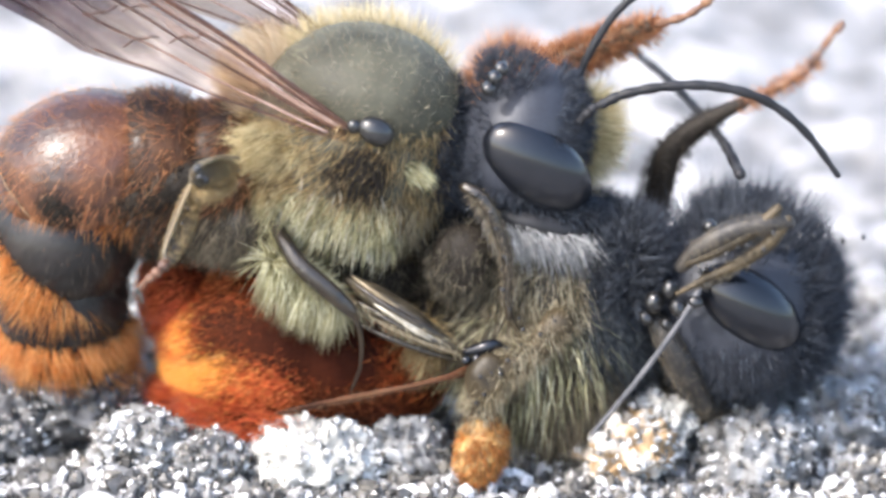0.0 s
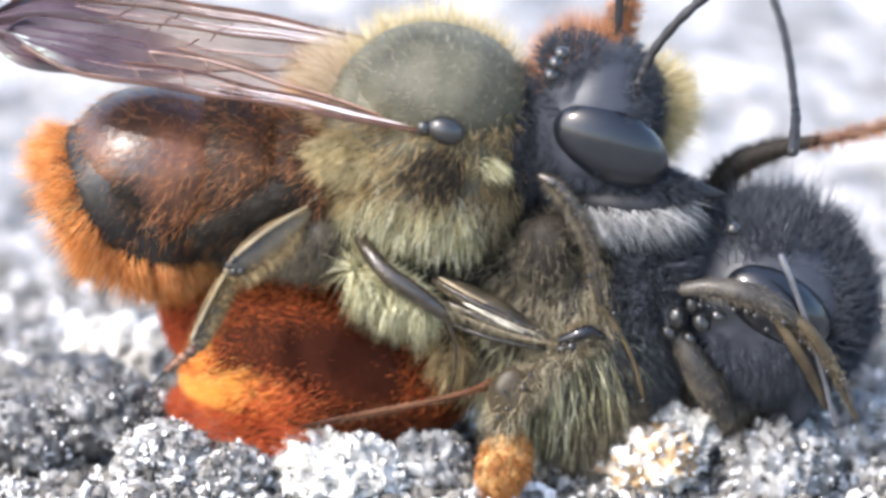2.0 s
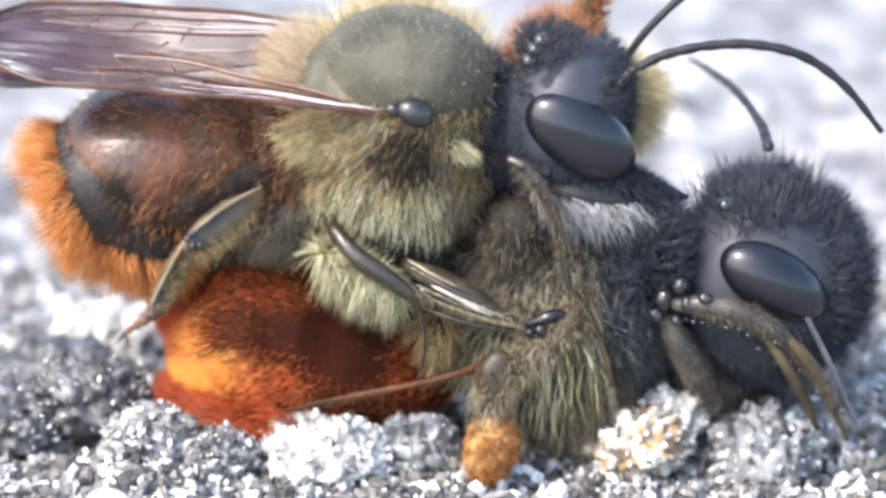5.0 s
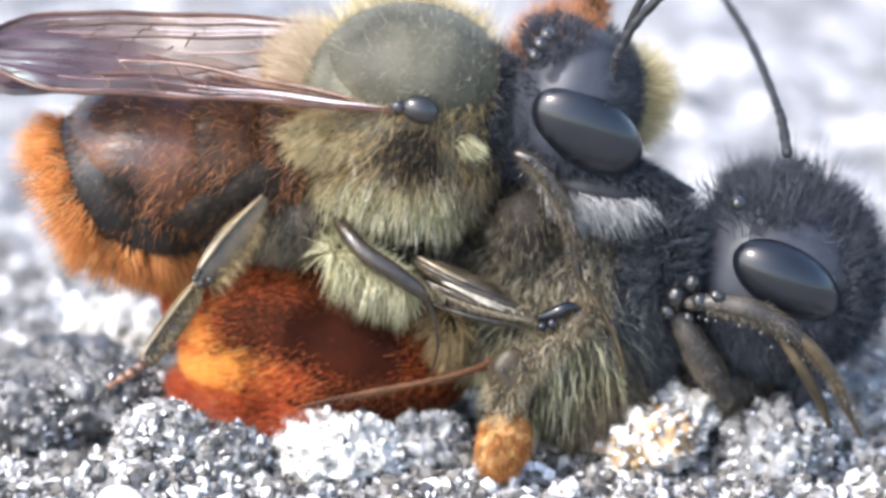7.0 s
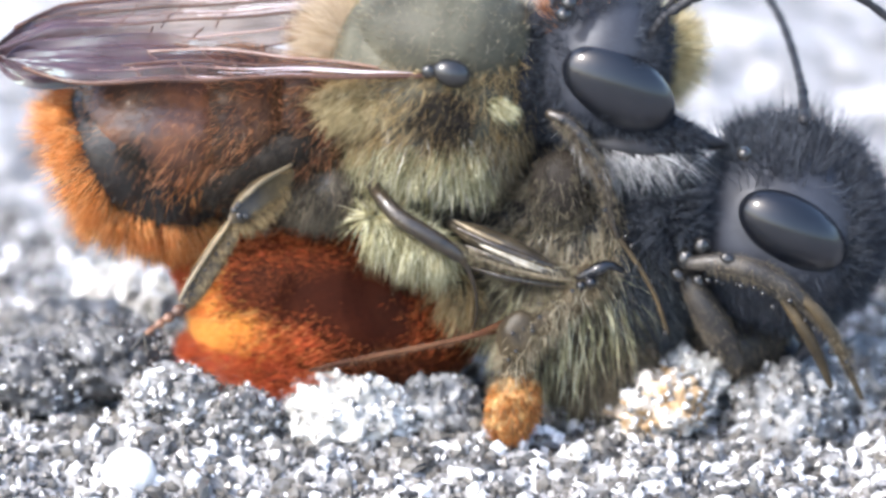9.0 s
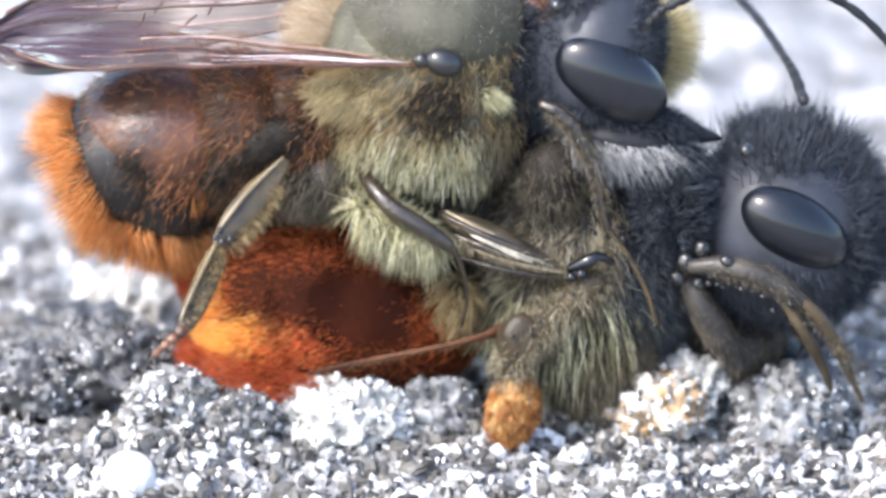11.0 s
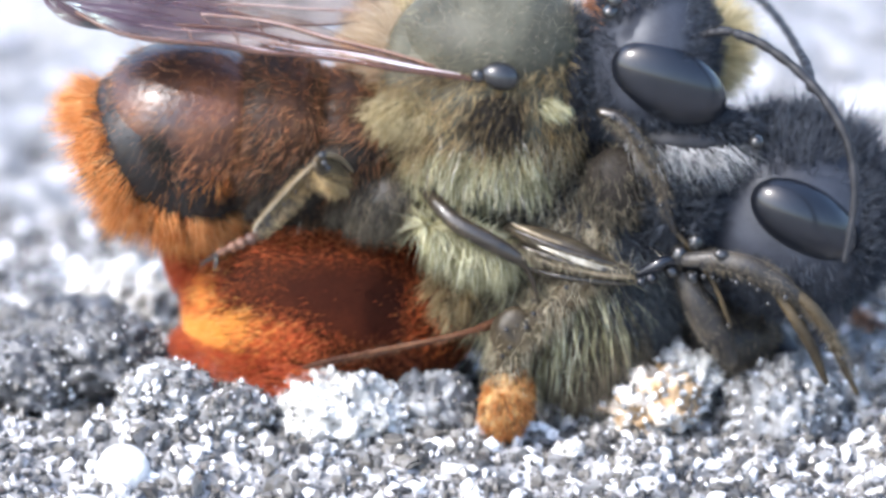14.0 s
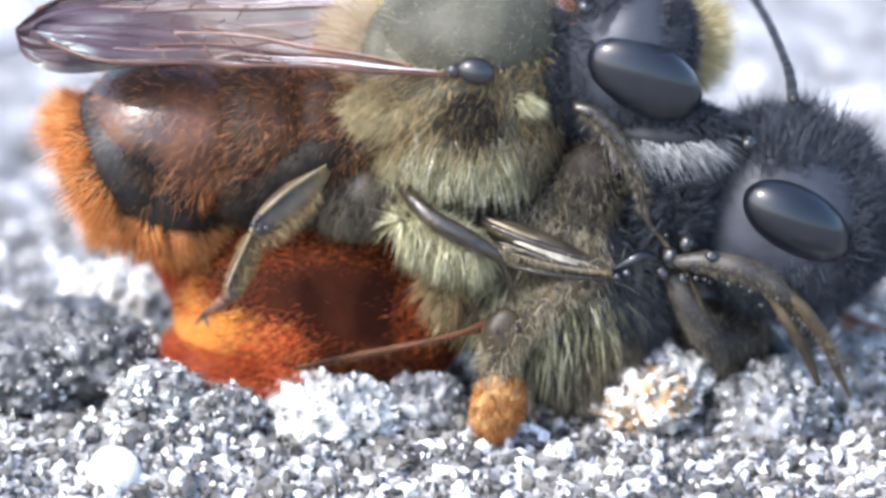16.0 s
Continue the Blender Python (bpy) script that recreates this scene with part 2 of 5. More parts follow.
def joined(*pieces):
    points, faces, start = [], [], 0
    for v, f in pieces:
        points.append(np.asarray(v, float))
        faces += [tuple(i + start for i in face) for face in f]
        start += len(v)
    return np.concatenate(points), faces


def lumps(v, amount, size, seed=0):
    """Points pushed out along their own direction from the middle, by noise."""
    c = v.mean(axis=0)
    out = []
    for p in v:
        d = Vector(p - c)
        k = noise.fractal(Vector(p) / size + Vector((seed * 7.3, seed * 1.7, 0)), 0.8, 2.0, 4)
        out.append(Vector(p) + d.normalized() * (k * amount))
    return np.array(out)


def ball(centre, radii, turn=0.0, seg=28, rings=18, lump=0.0, size=0.4, seed=0, power=1.0):
    """An ellipsoid, turned clockwise in the side view by turn degrees; power above 1 squares it off along x."""
    v, f = [], []
    for i in range(rings + 1):
        th = math.pi * i / rings
        for j in range(seg):
            ph = 2 * math.pi * j / seg
            x = -math.cos(th)
            r = math.sin(th) ** (1 / power)
            v.append((x * radii[0], r * math.cos(ph) * radii[1], r * math.sin(ph) * radii[2]))
    for i in range(rings):
        for j in range(seg):
            a, b = i * seg + j, i * seg + (j + 1) % seg
            f.append((a, b, b + seg, a + seg))
    v = np.array(v)
    if lump:
        v = lumps(v, lump, size, seed)
    m = np.array(Matrix.Rotation(radians(turn), 3, "Y"))
    return v @ m.T + np.array(centre), f


def glide(pts, n):
    """A smooth line through pts (numbers per point may be 3 or 4)."""
    p = np.array(pts, float)
    p = np.vstack([2 * p[0] - p[1], p, 2 * p[-1] - p[-2]])
    out = []
    for i in range(1, len(p) - 2):
        for k in range(n):
            t = k / n
            a, b, c, d = p[i - 1], p[i], p[i + 1], p[i + 2]
            out.append(0.5 * (2 * b + (c - a) * t + (2 * a - 5 * b + 4 * c - d) * t * t + (3 * b - a - 3 * c + d) * t ** 3))
    out.append(p[-2])
    return np.array(out)


def tube(pts, sides=9, n=5, flat=1.0, ring=0.0):
    """A smooth tapering limb through (x, y, z, radius)."""
    line = glide(pts, n)
    for end, inner in ((0, 1), (-1, -2)):
        d = line[end][:3] - line[inner][:3]
        d = d / (np.linalg.norm(d) + 1e-9)
        cap = [np.append(line[end][:3] + d * line[end][3] * k, line[end][3] * r) for k, r in ((0.45, 0.86), (0.8, 0.55), (0.95, 0.2))]
        line = np.vstack([*cap[::-1], line]) if end == 0 else np.vstack([line, *cap])
    v, f = [], []
    for i, q in enumerate(line):
        d = Vector(line[min(i + 1, len(line) - 1)][:3] - line[max(i - 1, 0)][:3]).normalized()
        side = d.cross(Vector((0, 1, 0.05))).normalized()
        up = side.cross(d)
        r = max(q[3], 0.004) * (1 + ring * (abs(math.sin(i * math.pi / 7)) - 0.6))
        for j in range(sides):
            ph = 2 * math.pi * j / sides
            v.append(Vector(q[:3]) + side * (math.cos(ph) * r) + up * (math.sin(ph) * r * flat))
    for i in range(len(line) - 1):
        for j in range(sides):
            a, b = i * sides + j, i * sides + (j + 1) % sides
            f.append((a, b, b + sides, a + sides))
    f.append(tuple(range(sides))[::-1])
    f.append(tuple(range(len(v) - sides, len(v))))
    return np.array([tuple(q) for q in v]), f


def limb(*stations, **more):
    """A tube through (a, b, y, radius in mm) of the side plan."""
    return tube([(*plan(a, b, y), r) for a, b, y, r in stations], **more)


def fur(skin, count, length, width=0.016, comb=(0, 0, 0), lean=0.5, droop=0.15, wild=0.25, keep=None, clump=0.0, thin=False):
    """Tapering bent hairs that grow from a skin and lean towards comb."""
    v, faces = skin
    tri = np.array([(q[0], q[i], q[i + 1]) for q in faces for i in range(1, len(q) - 1)])
    a, b, c = v[tri[:, 0]], v[tri[:, 1]], v[tri[:, 2]]
    normal = np.cross(b - a, c - a)
    area = np.linalg.norm(normal, axis=1) + 1e-12
    normal /= area[:, None]
    middle = v.mean(axis=0)
    flip = np.sign(np.einsum("ij,ij->i", normal, (a + b + c) / 3 - middle))
    normal *= np.where(flip == 0, 1, flip)[:, None]
    pick = rng.choice(len(tri), count, p=area / area.sum())
    r1, r2 = np.sqrt(rng.random(count)), rng.random(count)
    root = a[pick] * (1 - r1)[:, None] + b[pick] * (r1 * (1 - r2))[:, None] + c[pick] * (r1 * r2)[:, None]
    nrm = normal[pick]
    if keep is not None:
        ok = np.array([keep(p, n) for p, n in zip(root, nrm)], bool)
        root, nrm, count = root[ok], nrm[ok], int(ok.sum())
    comb = np.array(comb, float)
    inward = np.minimum(nrm @ comb, 0)[:, None]
    way = nrm * (1 - lean) + (comb - nrm * inward) * lean + rng.normal(0, wild, (count, 3))
    if clump:
        cell = np.floor(root / clump)
        h = np.sin(cell @ np.array([[12.9, 78.2, 37.7], [39.3, 11.1, 83.1], [73.1, 52.2, 9.9]])) * 43758.5
        way += (h - np.floor(h) - 0.5) * 0.7
    way /= np.linalg.norm(way, axis=1)[:, None] + 1e-9
    size = length * rng.uniform(0.55, 1.15, count)[:, None]
    bend = comb * 0.4 + np.array((0, 0, -droop)) + rng.normal(0, 0.12, (count, 3))
    mid = root + way * size * 0.55 + bend * size * 0.12
    tip = root + way * size + bend * size * 0.45
    s1 = np.cross(way, (0.3, 0.9, 0.2))
    s1 /= np.linalg.norm(s1, axis=1)[:, None] + 1e-9
    s2 = np.cross(way, s1)
    w = width * rng.uniform(0.6, 1.3, count)[:, None]
    root = root - nrm * 0.02
    if thin:
        turn = rng.uniform(0, math.pi, count)[:, None]
        side = (s1 * np.cos(turn) + s2 * np.sin(turn)) * w
        pts = np.stack([root - side, root + side, mid - side * 0.75, mid + side * 0.75, tip], axis=1).reshape(-1, 3)
        base = np.arange(count) * 5
        return pts, (base[:, None, None] + np.array([(0, 1, 3, 2)])).reshape(-1, 4).tolist() + (base[:, None, None] + np.array([(2, 3, 4)])).reshape(-1, 3).tolist()
    rings = []
    for centre, k in ((root, 1.0), (mid, 0.75)):
        for ang in (0.0, 2.094, 4.189):
            rings.append(centre + (s1 * math.cos(ang) + s2 * math.sin(ang)) * w * k)
    rings.append(tip)
    pts = np.stack(rings, axis=1).reshape(-1, 3)
    base = np.arange(count) * 7
    quads = np.array([(0, 1, 4, 3), (1, 2, 5, 4), (2, 0, 3, 5)])
    tips = np.array([(3, 4, 6), (4, 5, 6), (5, 3, 6)])
    q = (base[:, None, None] + quads).reshape(-1, 4).tolist()
    t = (base[:, None, None] + tips).reshape(-1, 3).tolist()
    return pts, q + t


PIVOT = {}


def thing(name, at, label, category, group=""):
    ob = new(name)
    PIVOT[ob.name] = Vector(at)
    ob.location = Vector(at) * MM
    ob.empty_display_size = 0.001
    return tagged(ob, label, category, group)


def part(name, shape, material, parent=None, label="", at=None, smooth=True):
    """Links a shape as one mesh under a thing or a part; at: its pivot in mm, otherwise its parent's."""
    v, f = shape
    home = PIVOT[parent.name] if parent else Vector((0, 0, 0))
    pivot = Vector(at) if at is not None else home.copy()
    mesh = bpy.data.meshes.new(name)
    mesh.from_pydata(((np.asarray(v, float) - np.array(pivot)) * MM).tolist(), [], f)
    mesh.polygons.foreach_set("use_smooth", [smooth] * len(mesh.polygons))
    mesh.materials.append(material)
    ob = new(name, mesh)
    ob.parent = parent
    ob.location = (pivot - home) * MM
    PIVOT[ob.name] = pivot
    return tagged(ob, label)


def spines(parent, line, count, radius, jitter=0.05):
    """Small shiny knobs along a limb's line of (a, b, y), each a part."""
    pts = glide([tuple(plan(*q)) for q in line], 30)
    for i in np.linspace(0, len(pts) - 1, count).astype(int):
        at = pts[i] + np.array((0, -radius, 0)) + rng.normal(0, jitter, 3)
        part("spine", ball(at, [radius * rng.uniform(0.6, 1.2)] * 3, 0, 12, 8), BEAD, parent)


# ---- ground ----
def wave(x, y, size, seed):
    """Smooth noise over the plan, in -1..1."""
    g = np.random.default_rng(seed).uniform(-1, 1, (64, 64))
    u, w = x / size, y / size
    i, j = np.floor(u).astype(int), np.floor(w).astype(int)
    p, q = u - i, w - j
    p, q = p * p * (3 - 2 * p), q * q * (3 - 2 * q)
    i, j, i2, j2 = i % 64, j % 64, (i + 1) % 64, (j + 1) % 64
    return (g[i, j] * (1 - p) + g[i2, j] * p) * (1 - q) + (g[i, j2] * (1 - p) + g[i2, j2] * p) * q


FLOOR = plan(0, 715).z


def height(x, y):
    x, y = np.asarray(x, float), np.asarray(y, float)
    h = 0.22 * wave(x, y, 1.7, 1) + 0.16 * wave(x, y, 0.7, 2) + 0.10 * wave(x, y, 0.33, 3) + 0.06 * wave(x, y, 0.16, 4)
    h = h + 0.7 * np.clip((y - 4) / 20, 0, 1) * wave(x, y, 5.0, 5)
    h = h + 0.55 * np.exp(-((x + 4.6) / 2.0) ** 2 - ((y + 1.9) / 1.1) ** 2)
    return FLOOR + h


def spread(near, step, far):
    out = list(np.arange(near[0], near[1] + step / 2, step))
    d = step
    while out[-1] < far:
        d *= 1.45
        out.append(out[-1] + d)
    d = step
    while out[0] > -far:
        d *= 1.45
        out.insert(0, out[0] - d)
    return np.array(out)


def build_ground():
    xs, ys = spread((-10.5, 10.5), 0.06, 30000), spread((-7.5, 24), 0.075, 30000)
    gx, gy = np.meshgrid(xs, ys)
    pts = np.stack([gx, gy, height(gx, gy)], axis=-1).reshape(-1, 3)
    nx, ny = len(xs), len(ys)
    i = (np.arange(ny - 1)[:, None] * nx + np.arange(nx - 1)).reshape(-1)
    faces = np.stack([i, i + 1, i + nx + 1, i + nx], axis=1).tolist()
    ob = part("ground", (pts, faces), GRIT)
    tagged(ob, "pale grey gritty concrete ground, sunlit and rough", "ground", kind="structure")


GRAIN_BALL = bmesh.new()
bmesh.ops.create_icosphere(GRAIN_BALL, subdivisions=1, radius=1)
GRAIN_POINTS = np.array([v.co for v in GRAIN_BALL.verts])
GRAIN_FACES = np.array([[v.index for v in f.verts] for f in GRAIN_BALL.faces])
GRAIN_BALL.free()


def grains(places, sizes):
    """Small uneven grains, joined."""
    n, k = len(places), len(GRAIN_POINTS)
    shape = GRAIN_POINTS[None] * rng.uniform(0.55, 1.4, (n, k, 1)) * rng.uniform(0.5, 1.4, (n, 1, 3))
    pts = (shape * np.asarray(sizes)[:, None, None] + np.asarray(places)[:, None]).reshape(-1, 3)
    faces = (np.arange(n)[:, None, None] * k + GRAIN_FACES).reshape(-1, 3).tolist()
    return pts, faces


def build_grit():
    n = 24000
    x, y = rng.uniform(-9.5, 9.5, n), rng.uniform(-6.5, 9, n)
    s = 0.03 + 0.13 * rng.random(n) ** 2.2
    ob = part("grit", grains(np.stack([x, y, height(x, y) + s * 0.35], axis=1), s), GRAIN, smooth=False)
    tagged(ob, "loose pale mineral grains lying on concrete", "grit", kind="stuff")


def stone(a, b, y, size, material, label, seed, grainy=260, uneven=0.34):
    """A lump of concrete crusted with grains; a, b: the middle of its top half."""
    c = plan(a, b, y)
    v, f = ball(c, size, 0, 72, 48, uneven * min(size), 0.26, seed)
    ob = thing("stone", (c.x, c.y, c.z - size[2]), label, "stone", "stones under the bees")
    part("core", (v, f), material, ob)
    grainy = int(grainy * 1.7)
    if not grainy:
        return
    pick = rng.choice(len(v), grainy)
    part("crust", grains(v[pick], rng.uniform(0.018, 0.075, grainy)), GRAIN if material in (GREY_STONE, DARK_STONE) else CRUST, ob, "pale mineral grains", smooth=False)


def build_stones():
    stone(605, 735, -1.6, (1.1, 0.8, 0.75), WHITE_STONE, "white crusty lump of mineral grit on the ground", 1, 560)
    stone(760, 742, -1.1, (0.8, 0.7, 0.85), GREY_STONE, "dark grey rough lump beside a white one", 2)
    stone(1150, 728, -1.2, (0.85, 0.8, 0.75), RUST_STONE, "white lump of grit with rust-coloured stains", 3, 420)
    stone(1225, 668, -0.6, (0.55, 0.5, 0.5), WHITE_STONE, "small white crusty lump under the black bee", 4, 260)
    stone(1390, 728, -0.9, (0.95, 0.8, 0.85), GREY_STONE, "grey crusty lump of concrete in sunlight", 5, 420)
    stone(235, 832, -3.8, (0.47, 0.45, 0.45), PEBBLE, "round smooth white pebble in grit", 6, 0, 0.05)
    stone(1010, 797, -2.7, (0.2, 0.2, 0.16), WHITE_STONE, "tiny white pebble in grit", 7, 10)
    stone(110, 620, 1.6, (1.3, 1.0, 0.75), DARK_STONE, "dark rough lump of concrete behind the bees", 8, 260)
    stone(345, 790, -1.7, (0.75, 0.6, 0.45), RUST_STONE, "pale lump of grit with ochre stains", 9, 500)
    stone(1525, 692, 0.2, (0.95, 0.9, 0.85), GREY_STONE, "grey rough lump at the edge of the grit", 10, 420)
    stone(300, 700, -1.7, (0.75, 0.6, 0.5), GREY_STONE, "grey rough lump of grit before the bees", 12, 500)
    stone(415, 735, -1.9, (0.7, 0.55, 0.45), GREY_STONE, "grey rough lump beside a white one", 13, 420)
    stone(185, 640, -0.4, (1.0, 0.7, 0.72), DARK_STONE, "dark grey lump of concrete beside the tail", 14, 240)
    stone(50, 675, -0.6, (0.9, 0.7, 0.6), DARK_STONE, "dark grey lump of concrete", 15, 240)
    stone(1075, 690, -0.9, (0.4, 0.4, 0.35), GREY_STONE, "small grey lump under the furry legs", 16, 160)
    stone(190, 545, 3.6, (1.1, 1.0, 0.7), WHITE_STONE, "white lump of grit in the sun behind the bees", 11, 200)


# ---- the male bee, on top ----
TEGULA = plan(776, 135, -1.55)


def build_male():
    bee = thing("male_bee", TEGULA, "furry brown male mason bee clasping a black-headed female", "bee")
    thorax = ball(plan(752, 165, 0), (1.85, 1.6, 2.15), 0, 36, 24)
    body = part("thorax", thorax, OLIVE, bee, "olive-grey thorax under pale fur")
    back = ball(plan(776, 64, -0.12), (1.56, 1.5, 1.1), 4, 40, 26)
    part("mesonotum", back, OLIVE, bee, "smooth dull olive-grey back plate")
    part("back_down", fur(back, 5000, 0.16, 0.004, (-0.5, -0.1, 0.1), 0.65, 0.0, 0.3, None, 0.3, True), KHAKI_HAIR, body, "sparse short down on the back plate")
    part("edge_fur", fur(back, 5000, 0.3, 0.006, (-0.4, -0.2, -0.4), 0.6, 0.05, 0.3, lambda p, n: n[2] < -0.12 - 0.2 * rng.random(), 0.3, True), TAWNY_HAIR, body, "tawny fur round the back plate")
    front = plan(850, 0).x
    part("belly_fur", fur(thorax, 13000, 0.5, 0.008, (-0.12, -0.25, -0.9), 0.68, 0.3, 0.2, lambda p, n: plan(0, 335, p[1]).z < p[2] < plan(0, 258, p[1]).z and p[1] < 0.9 and p[0] < front + rng.uniform(-0.4, 0.4), 0.3), CREAM_HAIR, body, "long cream fur")
    part("breast_fur", fur(thorax, 6000, 0.45, 0.008, (0.0, -0.25, -0.9), 0.66, 0.3, 0.28, lambda p, n: p[2] < plan(0, 235, p[1]).z and p[1] < 0.9 and p[0] > front - rng.uniform(0, 0.3), 0.4), KHAKI_HAIR, body, "olive-brown fur behind the front leg")
    part("side_fur", fur(thorax, 11000, 0.42, 0.006, (-0.6, -0.2, -0.5), 0.68, 0.2, 0.24, lambda p, n: plan(0, 290, p[1]).z < p[2] < plan(0, 130, p[1]).z and p[1] < 0.6, 0.3), TAWNY_HAIR, body, "olive-tan fur")
    part("shoulder_fur", fur(ball(plan(640, 185, -1.0), (0.75, 0.4, 0.4), 5), 2200, 0.42, 0.007, (-0.8, -0.3, -0.3), 0.7, 0.1, 0.2, lambda p, n: n[1] < 0.2, 0.3), YELLOW_HAIR, body, "tawny yellow fur under the wing")
    # Pale hairs, made brighter to paint sun glints among the fur.
    part("pale_fur", fur(thorax, 420, 0.62, 0.013, (-0.1, -0.35, -0.85), 0.72, 0.1, 0.16, lambda p, n: plan(0, 345, p[1]).z < p[2] < plan(0, 225, p[1]).z and p[1] < -0.2 and p[0] < front + 0.2, 0.5), IVORY_GLINT, body, "long pale hairs with sun glints in their colour")
    flank = ball(plan(772, 208, -1.42), (0.52, 0.26, 0.46), 8)
    part("flank_plate", flank, SOOT, body, "dark flank plate")
    part("dark_patch", fur(flank, 2000, 0.34, 0.007, (-0.3, -0.3, -0.7), 0.62, 0.2, 0.3, lambda p, n: n[1] < 0.3), SOOT_HAIR, body, "dark furry flank")
    part("back_fur", fur(back, 13000, 0.5, 0.005, (-0.2, 0.2, 0.6), 0.45, 0.0, 0.3, lambda p, n: n[1] > 0.3 or p[0] < -1.75, thin=True), YELLOW_HAIR, body, "yellowish fringe of fur")
    part("rear_fur", fur(ball(plan(605, 75, 0.7), (0.5, 1.0, 0.6)), 8000, 0.6, 0.006, (-0.8, 0, 0.2), 0.55, 0, 0.28, thin=True), PEACH_HAIR, body, "pale peach fur")
    part("collar_fur", fur(ball(plan(868, 195, -1.3), (0.24, 0.1, 0.14), 15), 190, 0.3, 0.010, (0.75, -0.3, -0.45), 0.92, 0.1, 0.15), CREAM_HAIR, body, "whitish tuft")
    sternum = ball(plan(775, 372, 0.35), (1.7, 1.0, 0.85), 4)
    part("sternum", sternum, SOOT, bee, "dark underside of the thorax")
    part("sternum_fur", fur(sternum, 5000, 0.34, 0.008, (-0.2, -0.3, -0.8), 0.62, 0.2, 0.28, lambda p, n: n[1] < 0.2, 0.35), DUSK_HAIR, bee, "dusky fur under the thorax")
    gorge = ball(plan(1000, 290, 0.25), (1.0, 0.9, 0.8), 10)
    part("throat", gorge, BLACK, bee, "black throat")
    part("throat_fur", fur(gorge, 2600, 0.3, 0.008, (0.1, -0.3, -0.6), 0.6, 0.1, 0.3, lambda p, n: n[1] < 0.2, 0.3), DUSK_HAIR, bee, "dusky throat hairs")
    hollow = ball(plan(455, 334, 0.4), (1.45, 0.8, 0.66), 8)
    part("underside", hollow, SOOT, bee, "dark underside of the abdomen")
    part("underside_fur", fur(hollow, 3000, 0.32, 0.007, (-0.5, -0.3, -0.6), 0.6, 0.1, 0.25, lambda p, n: n[1] < 0.2, 0.3), UMBER_HAIR, bee, "dark brown hairs below the abdomen")
    # Sparkle on the dark underside, painted with a few pale hairs.
    part("glint_fur", fur(hollow, 160, 0.3, 0.012, (-0.5, -0.3, -0.6), 0.7, 0.1, 0.3, lambda p, n: n[1] < 0, 0.3), IVORY_GLINT, bee, "scattered pale hairs standing for glints")
    rump = ball(plan(575, 322, -0.4), (0.95, 0.8, 0.66))
    part("rump", rump, DARK_LEG, bee, "dark hip under brown fur")
    part("rump_fur", fur(rump, 3600, 0.36, 0.008, (-0.3, -0.3, -0.8), 0.62, 0.2, 0.28, lambda p, n: p[1] < 0.1, 0.35), BROWN_HAIR, bee, "grey-brown hip fur")
    cap = part("tegula", ball(plan(790, 140, -1.62), (0.34, 0.24, 0.25), 20), BEAD, bee, "glossy black wing joint")
    part("sclerite", ball(plan(752, 138, -1.66), (0.13, 0.10, 0.13), 20), BEAD, cap)
    neck = ball(plan(915, 140, 0.1), (0.5, 1.0, 1.2))
    part("neck", neck, BLACK, bee)
    part("neck_fur", fur(neck, 4000, 0.3, 0.009, (0, -0.2, 0.2), 0.4, 0.1, 0.3, lambda p, n: p[1] < 0.4), BLACK_HAIR, bee, "black neck hairs")
    # head
    at = plan(930, 130, 0)
    skull = ball(plan(1045, 120, 0), (1.15, 1.35, 1.5), 25, 36, 24)
    head = part("head", skull, SLATE, bee, "slate-black head", at)
    part("face_down", fur(skull, 9000, 0.26, 0.008, (0.3, -0.2, 0.2), 0.4, 0.1, 0.3, lambda p, n: n[0] > 0.45 or n[2] < -0.25 or n[0] < -0.55, 0.25), BLACK_HAIR, head, "black face hairs")
    part("compound_eye", ball(plan(1078, 166, -1.06), (1.08, 0.46, 0.66), 32, 40, 28), EYE, head, "glossy black oval eye")
    part("compound_eye", ball(plan(1100, 110, 1.0), (1.1, 0.5, 0.58), 33, 30, 20), EYE, head, "glossy black oval eye")
    for a, b, y in ((1003, 6, -0.95), (992, 22, -1.08), (983, 42, -1.16)):
        part("ocellus", ball(plan(a, b, y), (0.13, 0.13, 0.13)), BEAD, head, "tiny shiny simple eye")
    part("cheek_fur", fur(ball(plan(1110, 225, -0.75), (1.15, 0.4, 0.2), 14), 2600, 0.26, 0.011, (0.6, -0.3, -0.2), 0.5), BLACK_HAIR, head, "black cheek hairs")
    jaw = ball(plan(1095, 248, -0.6), (1.05, 0.74, 0.36), 8)
    part("muzzle", jaw, BLACK, head)
    part("beard", fur(jaw, 3600, 0.68, 0.008, (0.5, -0.35, -0.65), 0.7, 0.1, 0.22, lambda p, n: n[2] < 0.1 and p[1] < 0.3, 0.22), WHITE_HAIR, head, "white beard of long hairs")
    part("face_fur", fur(ball(plan(1150, 105, 0.7), (0.5, 0.7, 0.75), 20), 6000, 0.55, 0.0055, (0.6, 0, 0.1), 0.45, 0.1, 0.35, thin=True), YELLOW_HAIR, head, "yellowish face fur")
    part("crown_fur", fur(ball(plan(1030, 40, 0.5), (0.6, 0.8, 0.6)), 3000, 0.6, 0.008, (0.2, 0, 0.8), 0.5, 0, 0.3), RUST_HAIR, head, "rusty crown fur")
    part("crown_tuft", fur(ball(plan(1030, 12, -0.1), (0.6, 0.6, 0.3), 10), 1600, 0.28, 0.009, (0.1, 0, 0.7), 0.45, 0, 0.3), BLACK_HAIR, head, "black tuft round the simple eyes")
    part("mandible", limb((1180, 235, -0.5, 0.22), (1235, 255, -0.5, 0.16), (1270, 262, -0.45, 0.05)), BLACK, head)
